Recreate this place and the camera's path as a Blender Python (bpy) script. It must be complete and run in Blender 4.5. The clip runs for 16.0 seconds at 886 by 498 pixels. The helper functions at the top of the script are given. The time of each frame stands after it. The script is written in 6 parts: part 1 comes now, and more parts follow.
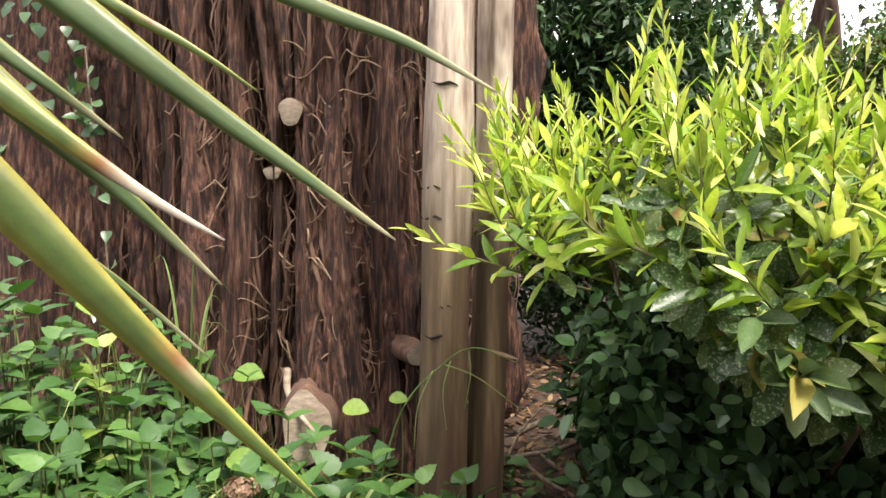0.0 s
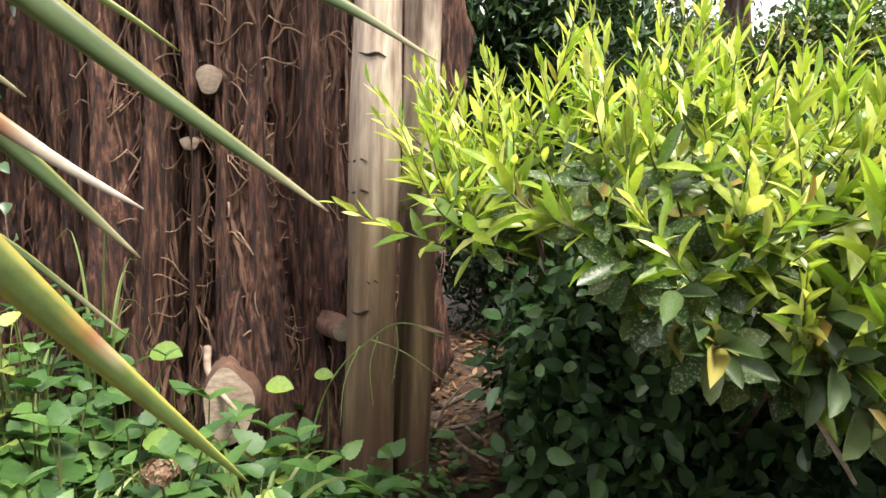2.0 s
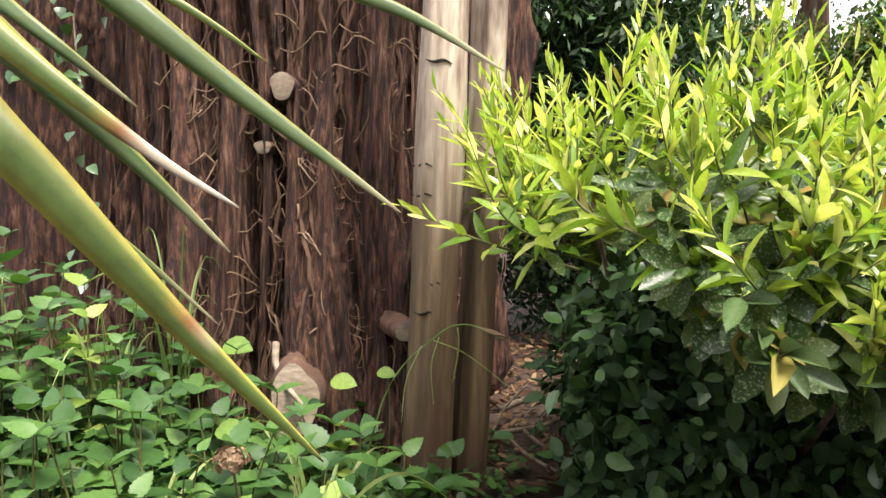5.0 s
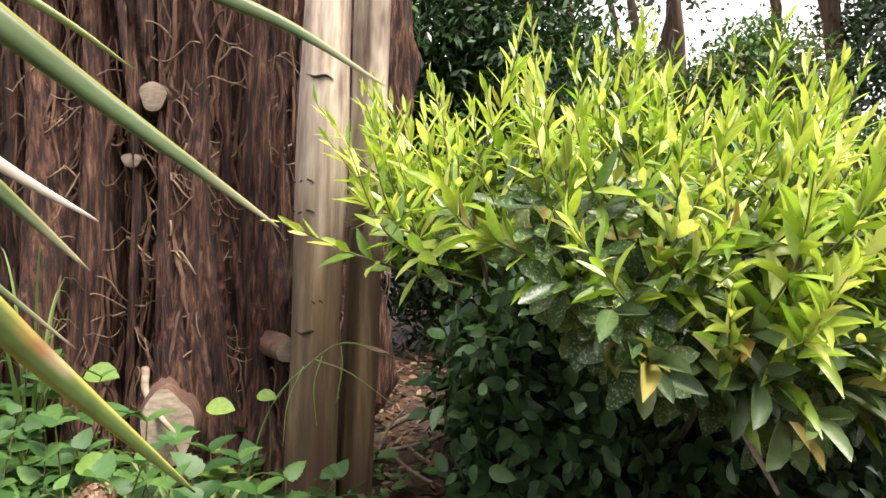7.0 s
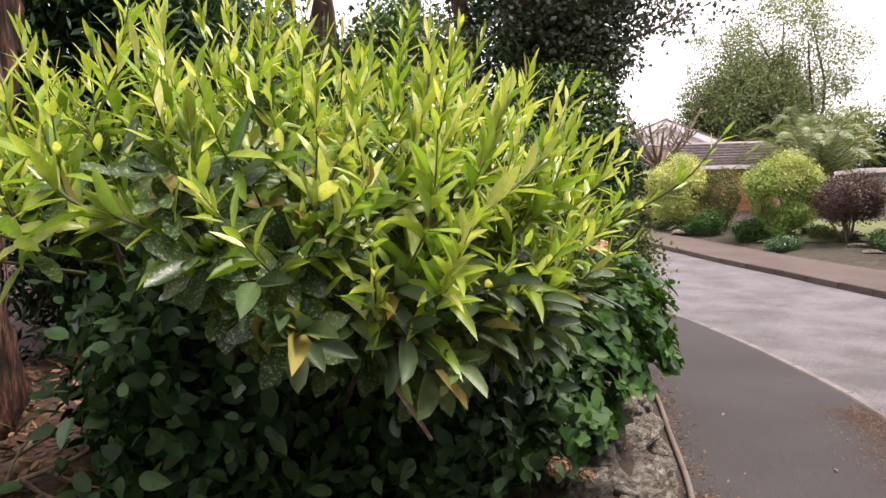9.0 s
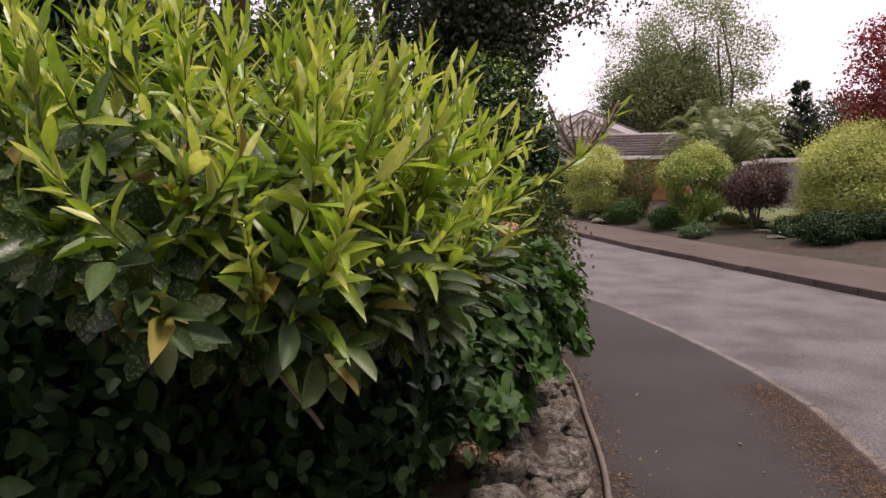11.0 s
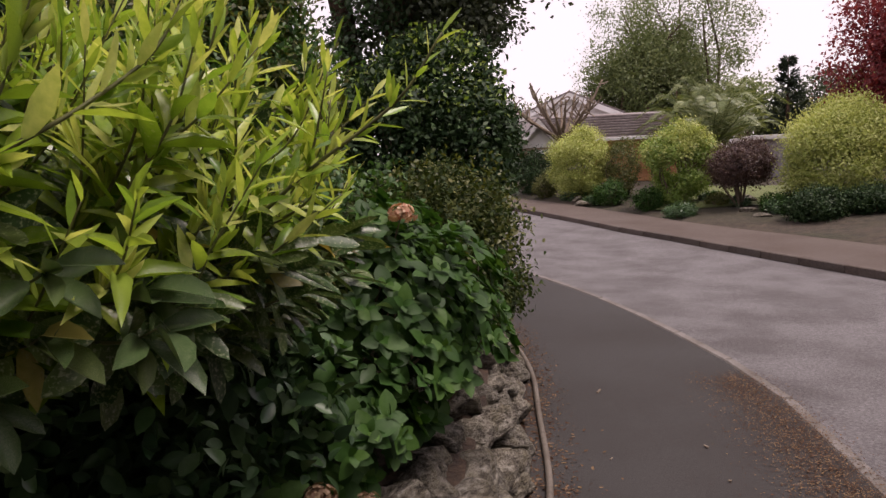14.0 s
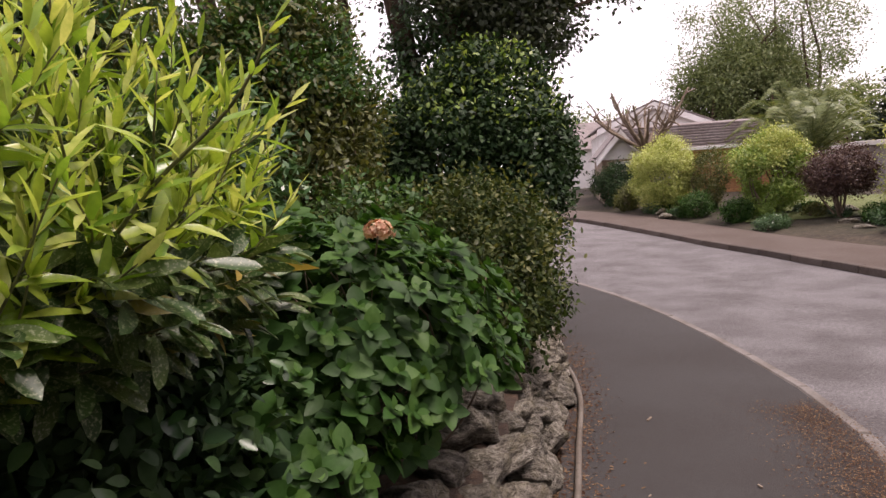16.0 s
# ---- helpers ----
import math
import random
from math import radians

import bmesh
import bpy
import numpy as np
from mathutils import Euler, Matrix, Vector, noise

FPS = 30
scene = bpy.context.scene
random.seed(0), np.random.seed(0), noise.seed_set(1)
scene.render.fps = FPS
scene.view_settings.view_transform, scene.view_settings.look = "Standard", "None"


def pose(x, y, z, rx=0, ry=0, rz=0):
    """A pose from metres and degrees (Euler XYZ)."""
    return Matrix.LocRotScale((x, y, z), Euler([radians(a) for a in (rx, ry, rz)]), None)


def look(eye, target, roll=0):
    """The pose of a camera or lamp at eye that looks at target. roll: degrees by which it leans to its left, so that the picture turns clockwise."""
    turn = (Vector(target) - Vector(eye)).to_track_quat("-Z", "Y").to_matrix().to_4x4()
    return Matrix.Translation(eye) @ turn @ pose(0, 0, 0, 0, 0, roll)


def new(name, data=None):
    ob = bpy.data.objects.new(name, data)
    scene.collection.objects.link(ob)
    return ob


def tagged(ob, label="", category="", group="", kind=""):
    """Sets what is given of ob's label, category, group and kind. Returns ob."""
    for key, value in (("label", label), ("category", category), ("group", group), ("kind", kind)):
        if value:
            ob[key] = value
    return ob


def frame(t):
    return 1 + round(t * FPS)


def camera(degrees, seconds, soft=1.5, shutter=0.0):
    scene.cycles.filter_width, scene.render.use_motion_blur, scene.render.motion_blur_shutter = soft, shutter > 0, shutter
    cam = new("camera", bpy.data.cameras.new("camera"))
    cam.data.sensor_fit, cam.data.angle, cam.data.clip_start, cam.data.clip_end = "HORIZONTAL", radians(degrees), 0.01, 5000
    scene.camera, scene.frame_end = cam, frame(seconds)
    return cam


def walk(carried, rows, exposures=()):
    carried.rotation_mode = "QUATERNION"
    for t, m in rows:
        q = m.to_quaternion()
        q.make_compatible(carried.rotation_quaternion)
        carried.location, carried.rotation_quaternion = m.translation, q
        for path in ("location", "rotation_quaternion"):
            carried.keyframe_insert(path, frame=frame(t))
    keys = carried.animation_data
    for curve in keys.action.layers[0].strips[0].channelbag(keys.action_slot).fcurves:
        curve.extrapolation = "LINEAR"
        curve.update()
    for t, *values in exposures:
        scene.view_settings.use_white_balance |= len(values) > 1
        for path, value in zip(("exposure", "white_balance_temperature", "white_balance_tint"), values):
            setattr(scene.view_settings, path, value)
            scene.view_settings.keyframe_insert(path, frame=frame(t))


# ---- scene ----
cam = camera(65.8, 16.0, soft=1.5)
PATH = [
    (0, (-0.007, -0.105, 1.632), (-0.079, 1.891, 1.534), 0.6),
    (0.5, (-0.007, -0.099, 1.634), (-0.015, 1.898, 1.52), 0.1),
    (1, (-0.011, -0.096, 1.636), (0.05, 1.899, 1.507), 0.3),
    (1.5, (-0.011, -0.093, 1.631), (0.122, 1.898, 1.499), 0.8),
    (2, (-0.017, -0.09, 1.628), (0.134, 1.898, 1.463), 1.2),
    (2.5, (-0.026, -0.094, 1.626), (0.03, 1.899, 1.465), 1.7),
    (3, (-0.025, -0.099, 1.624), (-0.035, 1.894, 1.462), 1.8),
    (3.5, (-0.026, -0.111, 1.624), (-0.053, 1.882, 1.46), 1.8),
    (4, (-0.019, -0.117, 1.625), (-0.051, 1.876, 1.464), 1.8),
    (6.5, (-0.03, -0.129, 1.627), (0.033, 1.866, 1.491), 1.9),
    (7, (-0.02, -0.119, 1.624), (0.288, 1.855, 1.53), 2.0),
    (7.5, (-0.002, -0.098, 1.627), (0.638, 1.795, 1.553), 0.9),
    (8, (0.026, -0.075, 1.622), (0.898, 1.724, 1.55), 0.4),
    (8.5, (0.053, -0.067, 1.611), (1.09, 1.64, 1.502), -0.8),
    (9, (0.069, -0.058, 1.606), (1.23, 1.562, 1.45), -1.0),
    (9.2, (0.079, -0.057, 1.609), (1.27, 1.542, 1.456), -1.2),
    (11.3, (0.204, -0.046, 1.566), (1.565, 1.408, 1.379), -1.6),
    (11.5, (0.239, -0.008, 1.564), (1.632, 1.416, 1.384), -2.1),
    (12, (0.328, 0.062, 1.566), (1.782, 1.426, 1.4), -3.4),
    (12.5, (0.441, 0.038, 1.551), (1.784, 1.507, 1.359), -2.1),
    (13, (0.562, -0.039, 1.537), (1.783, 1.529, 1.309), -1.2),
    (13.5, (0.639, -0.039, 1.527), (1.925, 1.467, 1.245), -2.8),
    (14, (0.737, 0.047, 1.519), (2.071, 1.52, 1.296), -2.8),
    (14.5, (0.83, 0.095, 1.518), (2.152, 1.575, 1.268), -4.5),
    (15, (0.956, 0.056, 1.502), (2.173, 1.628, 1.286), -3.4),
    (15.5, (1.061, -0.016, 1.491), (2.183, 1.63, 1.315), -2.2),
    (16, (1.101, -0.028, 1.496), (2.24, 1.607, 1.329), -3.7),
]
EXPOSURES = [(0, 1.25, 6600, 12), (6.5, 1.25, 6600, 12), (7.2, 1.2, 6600, 13), (8.0, 0.95, 6600, 17), (9.0, 0.65, 6600, 21), (11.5, -0.4, 6800, 27), (12.5, -0.5, 6800, 27), (14.0, -0.33, 6800, 27), (16, 0.05, 6800, 27)]
walk(cam, [(t, look(eye, target, roll)) for t, eye, target, roll in PATH], EXPOSURES)

# ---- light: bright hazy sky, a wide soft sun high behind the walker ----
world = bpy.data.worlds.new("world")
scene.world = world
world.use_nodes = True
wt = world.node_tree
sky = wt.nodes.new("ShaderNodeTexSky")
sky.sky_type, sky.sun_disc = "NISHITA", False
sky.sun_elevation, sky.sun_rotation = radians(66), radians(134)
sky.dust_density, sky.air_density, sky.ozone_density = 4.0, 1.0, 0.6
cloud = wt.nodes.new("ShaderNodeMix")
cloud.data_type = "RGBA"
cloud.inputs["Factor"].default_value = 0.8
cloud.inputs["B"].default_value = (15.5, 15.0, 15.4, 1)
wt.links.new(sky.outputs["Color"], cloud.inputs["A"])
wt.links.new(cloud.outputs["Result"], wt.nodes["Background"].inputs["Color"])
wt.nodes["Background"].inputs["Strength"].default_value = 0.1
sun = new("sun", bpy.data.lights.new("sun", "SUN"))
sun.data.energy, sun.data.angle, sun.data.color = 4.2, radians(24), (1.0, 0.95, 0.86)
sun.matrix_world = look((4.2, -4, 13.8), (0, 0, 0))

rng = np.random.default_rng(7)


# ---- materials ----
def nodes_of(name, rough=0.8):
    m = bpy.data.materials.new(name)
    m.use_nodes = True
    nt = m.node_tree
    b = nt.nodes["Principled BSDF"]
    b.inputs["Roughness"].default_value = rough
    return m, nt, b


def node(nt, kind, **props):
    n = nt.nodes.new(kind)
    for k, v in props.items():
        n.inputs[k].default_value = v
    return n


def coords(nt, scale=(1, 1, 1)):
    tc = nt.nodes.new("ShaderNodeTexCoord")
    mp = nt.nodes.new("ShaderNodeMapping")
    mp.inputs["Scale"].default_value = scale
    nt.links.new(tc.outputs["Object"], mp.inputs["Vector"])
    return mp.outputs["Vector"]


def ramp(nt, fac, stops):
    r = nt.nodes.new("ShaderNodeValToRGB")
    e = r.color_ramp.elements
    while len(e) < len(stops):
        e.new(0.5)
    for el, (p, c) in zip(e, stops):
        el.position, el.color = p, (*c, 1)
    nt.links.new(fac, r.inputs["Fac"])
    return r.outputs["Color"]


def mix(nt, fac, a, b, mode="MIX"):
    n = nt.nodes.new("ShaderNodeMix")
    n.data_type, n.blend_type = "RGBA", mode
    for s, v in (("Factor", fac), ("A", a), ("B", b)):
        if hasattr(v, "is_linked"):
            nt.links.new(v, n.inputs[s])
        else:
            n.inputs[s].default_value = v if s == "Factor" else (*v, 1)
    return n.outputs["Result"]


def noise_of(nt, vec, scale, detail=6, rough=0.6):
    n = node(nt, "ShaderNodeTexNoise", Scale=scale, Detail=detail, Roughness=rough)
    nt.links.new(vec, n.inputs["Vector"])
    return n.outputs["Fac"]


def bump(nt, b, height, strength, dist):
    n = node(nt, "ShaderNodeBump", Strength=strength, Distance=dist)
    nt.links.new(height, n.inputs["Height"])
    nt.links.new(n.outputs["Normal"], b.inputs["Normal"])


def rough_mat(name, stops, scale, big, stain, rough=0.9, strength=0.5, dist=0.01, stretch=(1, 1, 1), per_piece=0.0, detail=8):
    """A weathered surface: grain by ramp, large stains, optional change from piece to piece."""
    m, nt, b = nodes_of(name, rough)
    v = coords(nt, stretch)
    grain = noise_of(nt, v, scale, detail, 0.65)
    col = ramp(nt, grain, stops)
    large = noise_of(nt, v, big, 4)
    col = mix(nt, ramp(nt, large, [(0.38, (0, 0, 0)), (0.66, (1, 1, 1))]), col, mix(nt, 1.0, col, stain, "MULTIPLY"))
    if per_piece:
        info = nt.nodes.new("ShaderNodeObjectInfo")
        shade = ramp(nt, info.outputs["Random"], [(0, (1 - per_piece,) * 3), (1, (1, 1, 1))])
        col = mix(nt, 1.0, col, shade, "MULTIPLY")
    nt.links.new(col, b.inputs["Base Color"])
    bump(nt, b, grain, strength, dist)
    return m


def leaf_mat(name, ca, cb, cc, rough=0.4, through_light=0.35, spots=0.0, spot_col=(0.35, 0.36, 0.2), spec=0.5):
    """Leaf: colour varies leaf by leaf, mottled along the blade, light shines through."""
    m, nt, b = nodes_of(name, rough)
    geo, info = nt.nodes.new("ShaderNodeNewGeometry"), nt.nodes.new("ShaderNodeObjectInfo")
    add = nt.nodes.new("ShaderNodeMath")
    nt.links.new(geo.outputs["Random Per Island"], add.inputs[0])
    nt.links.new(info.outputs["Random"], add.inputs[1])
    fr = nt.nodes.new("ShaderNodeMath")
    fr.operation = "FRACT"
    nt.links.new(add.outputs[0], fr.inputs[0])
    col = ramp(nt, fr.outputs[0], [(0.0, ca), (0.55, cb), (1.0, cc)])
    v = coords(nt)
    blotch = noise_of(nt, v, 70, 3)
    col = mix(nt, ramp(nt, blotch, [(0.35, (0, 0, 0)), (0.7, (1, 1, 1))]), col, mix(nt, 1.0, col, (0.72, 0.8, 0.62), "MULTIPLY"))
    if spots:
        sp = noise_of(nt, v, 160, 2)
        col = mix(nt, ramp(nt, sp, [(0.62 - 0.12 * spots, (0, 0, 0)), (0.68, (spots,) * 3)]), col, spot_col)
    nt.links.new(col, b.inputs["Base Color"])
    b.inputs["Specular IOR Level"].default_value = spec
    bump(nt, b, blotch, 0.25, 0.002)
    tr = nt.nodes.new("ShaderNodeBsdfTranslucent")
    nt.links.new(mix(nt, 1.0, col, (1.0, 1.0, 0.55), "MULTIPLY"), tr.inputs["Color"])
    ms = nt.nodes.new("ShaderNodeMixShader")
    ms.inputs["Fac"].default_value = through_light
    nt.links.new(b.outputs["BSDF"], ms.inputs[1])
    nt.links.new(tr.outputs["BSDF"], ms.inputs[2])
    nt.links.new(ms.outputs["Shader"], nt.nodes["Material Output"].inputs["Surface"])
    return m


def paint_mat(name, col, rough=0.6, dirt=(0.75, 0.72, 0.66)):
    return rough_mat(name, [(0.3, tuple(c * 0.9 for c in col)), (0.7, col)], 12, 1.5, dirt, rough, 0.1, 0.003)


M_BARK = rough_mat("fibrous_bark", [(0.34, (0.014, 0.007, 0.006)), (0.46, (0.06, 0.026, 0.018)), (0.57, (0.195, 0.09, 0.052)), (0.73, (0.42, 0.29, 0.2))], 15, 1.8, (0.55, 0.42, 0.42), 0.95, 1.0, 0.055, (3.2, 3.2, 0.45), 0, 10)
M_FIBRE = rough_mat("bark_fibre", [(0.3, (0.04, 0.02, 0.013)), (0.6, (0.14, 0.075, 0.048)), (0.8, (0.32, 0.22, 0.15))], 14, 2, (0.7, 0.65, 0.6), 0.95, 0.8, 0.008, (2, 2, 0.4))
def pale_top_mat():
    """Barkless wood: dark tan and stained low down, silver-cream further up."""
    m, nt, b = nodes_of("pale_top_wood", 0.7)
    v = coords(nt, (4, 4, 0.35))
    grain = noise_of(nt, v, 5, 8, 0.65)
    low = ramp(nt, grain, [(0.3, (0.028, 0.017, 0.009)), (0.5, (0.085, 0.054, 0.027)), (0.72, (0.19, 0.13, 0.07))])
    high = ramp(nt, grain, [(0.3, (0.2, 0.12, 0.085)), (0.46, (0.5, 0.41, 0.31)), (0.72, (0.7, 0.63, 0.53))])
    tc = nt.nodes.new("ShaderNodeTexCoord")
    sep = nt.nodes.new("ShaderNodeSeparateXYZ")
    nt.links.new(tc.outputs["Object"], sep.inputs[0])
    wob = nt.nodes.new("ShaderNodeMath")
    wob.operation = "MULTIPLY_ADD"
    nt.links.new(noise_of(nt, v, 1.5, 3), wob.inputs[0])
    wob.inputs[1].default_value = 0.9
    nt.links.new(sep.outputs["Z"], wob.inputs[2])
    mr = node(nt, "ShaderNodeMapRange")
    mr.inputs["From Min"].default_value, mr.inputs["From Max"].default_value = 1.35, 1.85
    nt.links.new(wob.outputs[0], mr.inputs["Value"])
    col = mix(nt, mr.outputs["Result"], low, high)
    big = noise_of(nt, coords(nt, (2.5, 2.5, 0.5)), 3, 4)
    col = mix(nt, ramp(nt, big, [(0.48, (0, 0, 0)), (0.62, (0.85, 0.85, 0.85))]), col, (0.09, 0.045, 0.03))
    nt.links.new(col, b.inputs["Base Color"])
    bump(nt, b, grain, 0.5, 0.008)
    return m


M_BAREWOOD = pale_top_mat()
M_OLDWOOD = rough_mat("weathered_wood", [(0.3, (0.04, 0.023, 0.015)), (0.55, (0.11, 0.065, 0.043)), (0.75, (0.23, 0.155, 0.11))], 6, 2, (0.6, 0.55, 0.5), 0.9, 0.8, 0.01, (4, 4, 0.3))
M_CUT = rough_mat("sawn_wood", [(0.3, (0.15, 0.115, 0.085)), (0.55, (0.3, 0.24, 0.18)), (0.8, (0.42, 0.35, 0.27))], 26, 5, (0.7, 0.65, 0.6), 0.85, 0.4, 0.004, (1, 1, 2.5))
M_DARKCUT = rough_mat("dark_slit", [(0.3, (0.01, 0.007, 0.005)), (0.7, (0.03, 0.018, 0.012))], 30, 5, (0.7, 0.7, 0.7), 0.95)
M_ROOTLET = rough_mat("dry_rootlet", [(0.3, (0.16, 0.1, 0.065)), (0.6, (0.3, 0.2, 0.13)), (0.8, (0.45, 0.33, 0.24))], 30, 6, (0.7, 0.65, 0.6), 0.85, 0.5, 0.003)
M_TWIG = rough_mat("twig_bark", [(0.3, (0.1, 0.07, 0.05)), (0.6, (0.23, 0.18, 0.13)), (0.8, (0.36, 0.3, 0.23))], 40, 6, (0.7, 0.65, 0.6), 0.85, 0.5, 0.003)
M_GREENSTEM = rough_mat("green_stem", [(0.3, (0.06, 0.07, 0.025)), (0.7, (0.16, 0.17, 0.05))], 40, 6, (0.6, 0.5, 0.4), 0.6, 0.3, 0.002)
M_SOIL = rough_mat("leafy_soil", [(0.3, (0.02, 0.013, 0.009)), (0.55, (0.06, 0.037, 0.024)), (0.75, (0.13, 0.08, 0.05))], 24, 2, (0.6, 0.55, 0.5), 0.95, 1.0, 0.02)
M_ROCK = rough_mat("limestone_rock", [(0.34, (0.05, 0.042, 0.032)), (0.44, (0.2, 0.175, 0.14)), (0.54, (0.37, 0.335, 0.275)), (0.68, (0.62, 0.58, 0.5))], 3.6, 1.4, (0.5, 0.47, 0.35), 0.92, 1.0, 0.1, (1, 1, 1.6), 0.4, 10)
M_ASPHALT = rough_mat("pavement_asphalt", [(0.3, (0.019, 0.0172, 0.0163)), (0.55, (0.031, 0.028, 0.0263)), (0.78, (0.064, 0.057, 0.053))], 130, 0.8, (0.7, 0.62, 0.57), 0.85, 0.5, 0.006)
M_ROAD = rough_mat("road_asphalt", [(0.3, (0.07, 0.065, 0.067)), (0.5, (0.12, 0.112, 0.115)), (0.75, (0.22, 0.206, 0.21))], 45, 1.3, (0.55, 0.52, 0.51), 0.8, 0.8, 0.015)
M_FARPAVE = rough_mat("red_brown_pavement", [(0.3, (0.058, 0.042, 0.035)), (0.6, (0.095, 0.072, 0.06)), (0.8, (0.14, 0.112, 0.095))], 50, 0.7, (0.75, 0.68, 0.62), 0.9, 0.4, 0.006)
M_KERB = rough_mat("granite_kerb", [(0.3, (0.15, 0.135, 0.125)), (0.6, (0.21, 0.19, 0.175)), (0.8, (0.31, 0.285, 0.26))], 60, 3, (0.6, 0.55, 0.5), 0.85, 0.5, 0.004, (1, 1, 1), 0.25)
M_DARKKERB = rough_mat("dirty_kerb", [(0.3, (0.06, 0.045, 0.04)), (0.6, (0.12, 0.095, 0.08)), (0.8, (0.18, 0.15, 0.13))], 40, 2, (0.7, 0.62, 0.55), 0.9, 0.5, 0.004, (1, 1, 1), 0.3)
M_GROUND = rough_mat("garden_earth", [(0.3, (0.022, 0.016, 0.011)), (0.5, (0.045, 0.033, 0.022)), (0.75, (0.085, 0.064, 0.042))], 6, 0.5, (0.6, 0.75, 0.5), 0.95, 0.8, 0.04)
M_LAWN = rough_mat("lawn_grass", [(0.3, (0.07, 0.09, 0.028)), (0.6, (0.125, 0.15, 0.05)), (0.8, (0.2, 0.21, 0.085))], 30, 1, (0.8, 0.8, 0.6), 0.9, 0.7, 0.02)
M_PIPE = rough_mat("grey_rubber_pipe", [(0.3, (0.085, 0.07, 0.055)), (0.7, (0.16, 0.135, 0.11))], 30, 4, (0.7, 0.65, 0.6), 0.7, 0.3, 0.003)
M_LITTER = leaf_mat("dry_leaf", (0.05, 0.022, 0.014), (0.11, 0.055, 0.032), (0.26, 0.165, 0.1), 0.8, 0.1, 0, spec=0.2)
M_BRICK = rough_mat("orange_brick", [(0.3, (0.42, 0.2, 0.09)), (0.6, (0.55, 0.29, 0.14)), (0.8, (0.62, 0.38, 0.2))], 8, 1.5, (0.8, 0.75, 0.7), 0.9, 0.4, 0.01, (1, 1, 3), 0.25)
M_TILE = rough_mat("grey_roof_tile", [(0.3, (0.17, 0.145, 0.145)), (0.6, (0.26, 0.23, 0.225)), (0.8, (0.35, 0.31, 0.3))], 10, 0.8, (0.75, 0.7, 0.68), 0.85, 0.4, 0.01)
M_WHITE = paint_mat("white_paint", (0.87, 0.86, 0.86), 0.5, (0.9, 0.88, 0.86))
M_CLAD = paint_mat("pale_cladding", (0.78, 0.77, 0.76), 0.6, (0.88, 0.86, 0.84))
M_BROWNWALL = paint_mat("brown_wall", (0.3, 0.21, 0.15))
M_GREYWALL = paint_mat("grey_wall", (0.3, 0.28, 0.29))

L_NEW = leaf_mat("young_laurel_leaf", (0.24, 0.4, 0.05), (0.47, 0.57, 0.1), (0.76, 0.76, 0.28), 0.3, 0.45)
L_MID = leaf_mat("laurel_leaf", (0.1, 0.2, 0.022), (0.22, 0.33, 0.032), (0.38, 0.46, 0.075), 0.25, 0.35, 0.25)
L_OLD = leaf_mat("old_laurel_leaf", (0.028, 0.065, 0.018), (0.05, 0.1, 0.025), (0.11, 0.15, 0.04), 0.33, 0.2, 0.8, (0.3, 0.33, 0.2), 0.35)
L_OLIVE = leaf_mat("yellowed_leaf", (0.26, 0.22, 0.05), (0.36, 0.3, 0.08), (0.45, 0.26, 0.06), 0.4, 0.3, 0.4)
L_HYD = leaf_mat("hydrangea_leaf", (0.02, 0.06, 0.01), (0.037, 0.1, 0.018), (0.075, 0.155, 0.03), 0.55, 0.3, spec=0.25)
L_NETTLE = leaf_mat("nettle_leaf", (0.03, 0.085, 0.022), (0.06, 0.14, 0.034), (0.12, 0.23, 0.055), 0.5, 0.35)
L_IVY = leaf_mat("ivy_leaf", (0.03, 0.08, 0.03), (0.06, 0.13, 0.045), (0.12, 0.2, 0.09), 0.3, 0.2)
# evergreen colour; under the laurel it also stands in for shade
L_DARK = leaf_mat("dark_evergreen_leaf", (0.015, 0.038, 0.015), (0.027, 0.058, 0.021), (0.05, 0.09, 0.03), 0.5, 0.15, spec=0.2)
L_SMALL = leaf_mat("small_shrub_leaf", (0.022, 0.04, 0.011), (0.045, 0.07, 0.018), (0.095, 0.11, 0.03), 0.65, 0.3, spec=0.2)
L_BRONZE = leaf_mat("bronze_shrub_leaf", (0.065, 0.08, 0.022), (0.12, 0.135, 0.038), (0.21, 0.2, 0.06), 0.5, 0.35)
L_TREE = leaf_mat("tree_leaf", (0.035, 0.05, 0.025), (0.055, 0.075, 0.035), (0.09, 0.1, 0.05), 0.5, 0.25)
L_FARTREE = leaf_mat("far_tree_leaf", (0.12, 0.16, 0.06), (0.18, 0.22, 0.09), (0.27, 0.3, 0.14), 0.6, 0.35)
L_OLIVETREE = leaf_mat("olive_tree_leaf", (0.07, 0.1, 0.03), (0.12, 0.155, 0.05), (0.2, 0.235, 0.08), 0.6, 0.3)
L_GOLD = leaf_mat("golden_shrub_leaf", (0.3, 0.36, 0.09), (0.46, 0.5, 0.15), (0.62, 0.62, 0.26), 0.5, 0.35)
# paler copy of the golden leaf: light from above put into the colour
L_LITGOLD = leaf_mat("toplit_golden_leaf", (0.48, 0.54, 0.16), (0.62, 0.64, 0.24), (0.74, 0.72, 0.36), 0.5, 0.35)
L_LIME = leaf_mat("lime_shrub_leaf", (0.15, 0.25, 0.05), (0.24, 0.35, 0.07), (0.36, 0.44, 0.12), 0.5, 0.35)
L_PURPLE = leaf_mat("purple_shrub_leaf", (0.05, 0.02, 0.025), (0.085, 0.04, 0.038), (0.15, 0.09, 0.06), 0.45, 0.25)
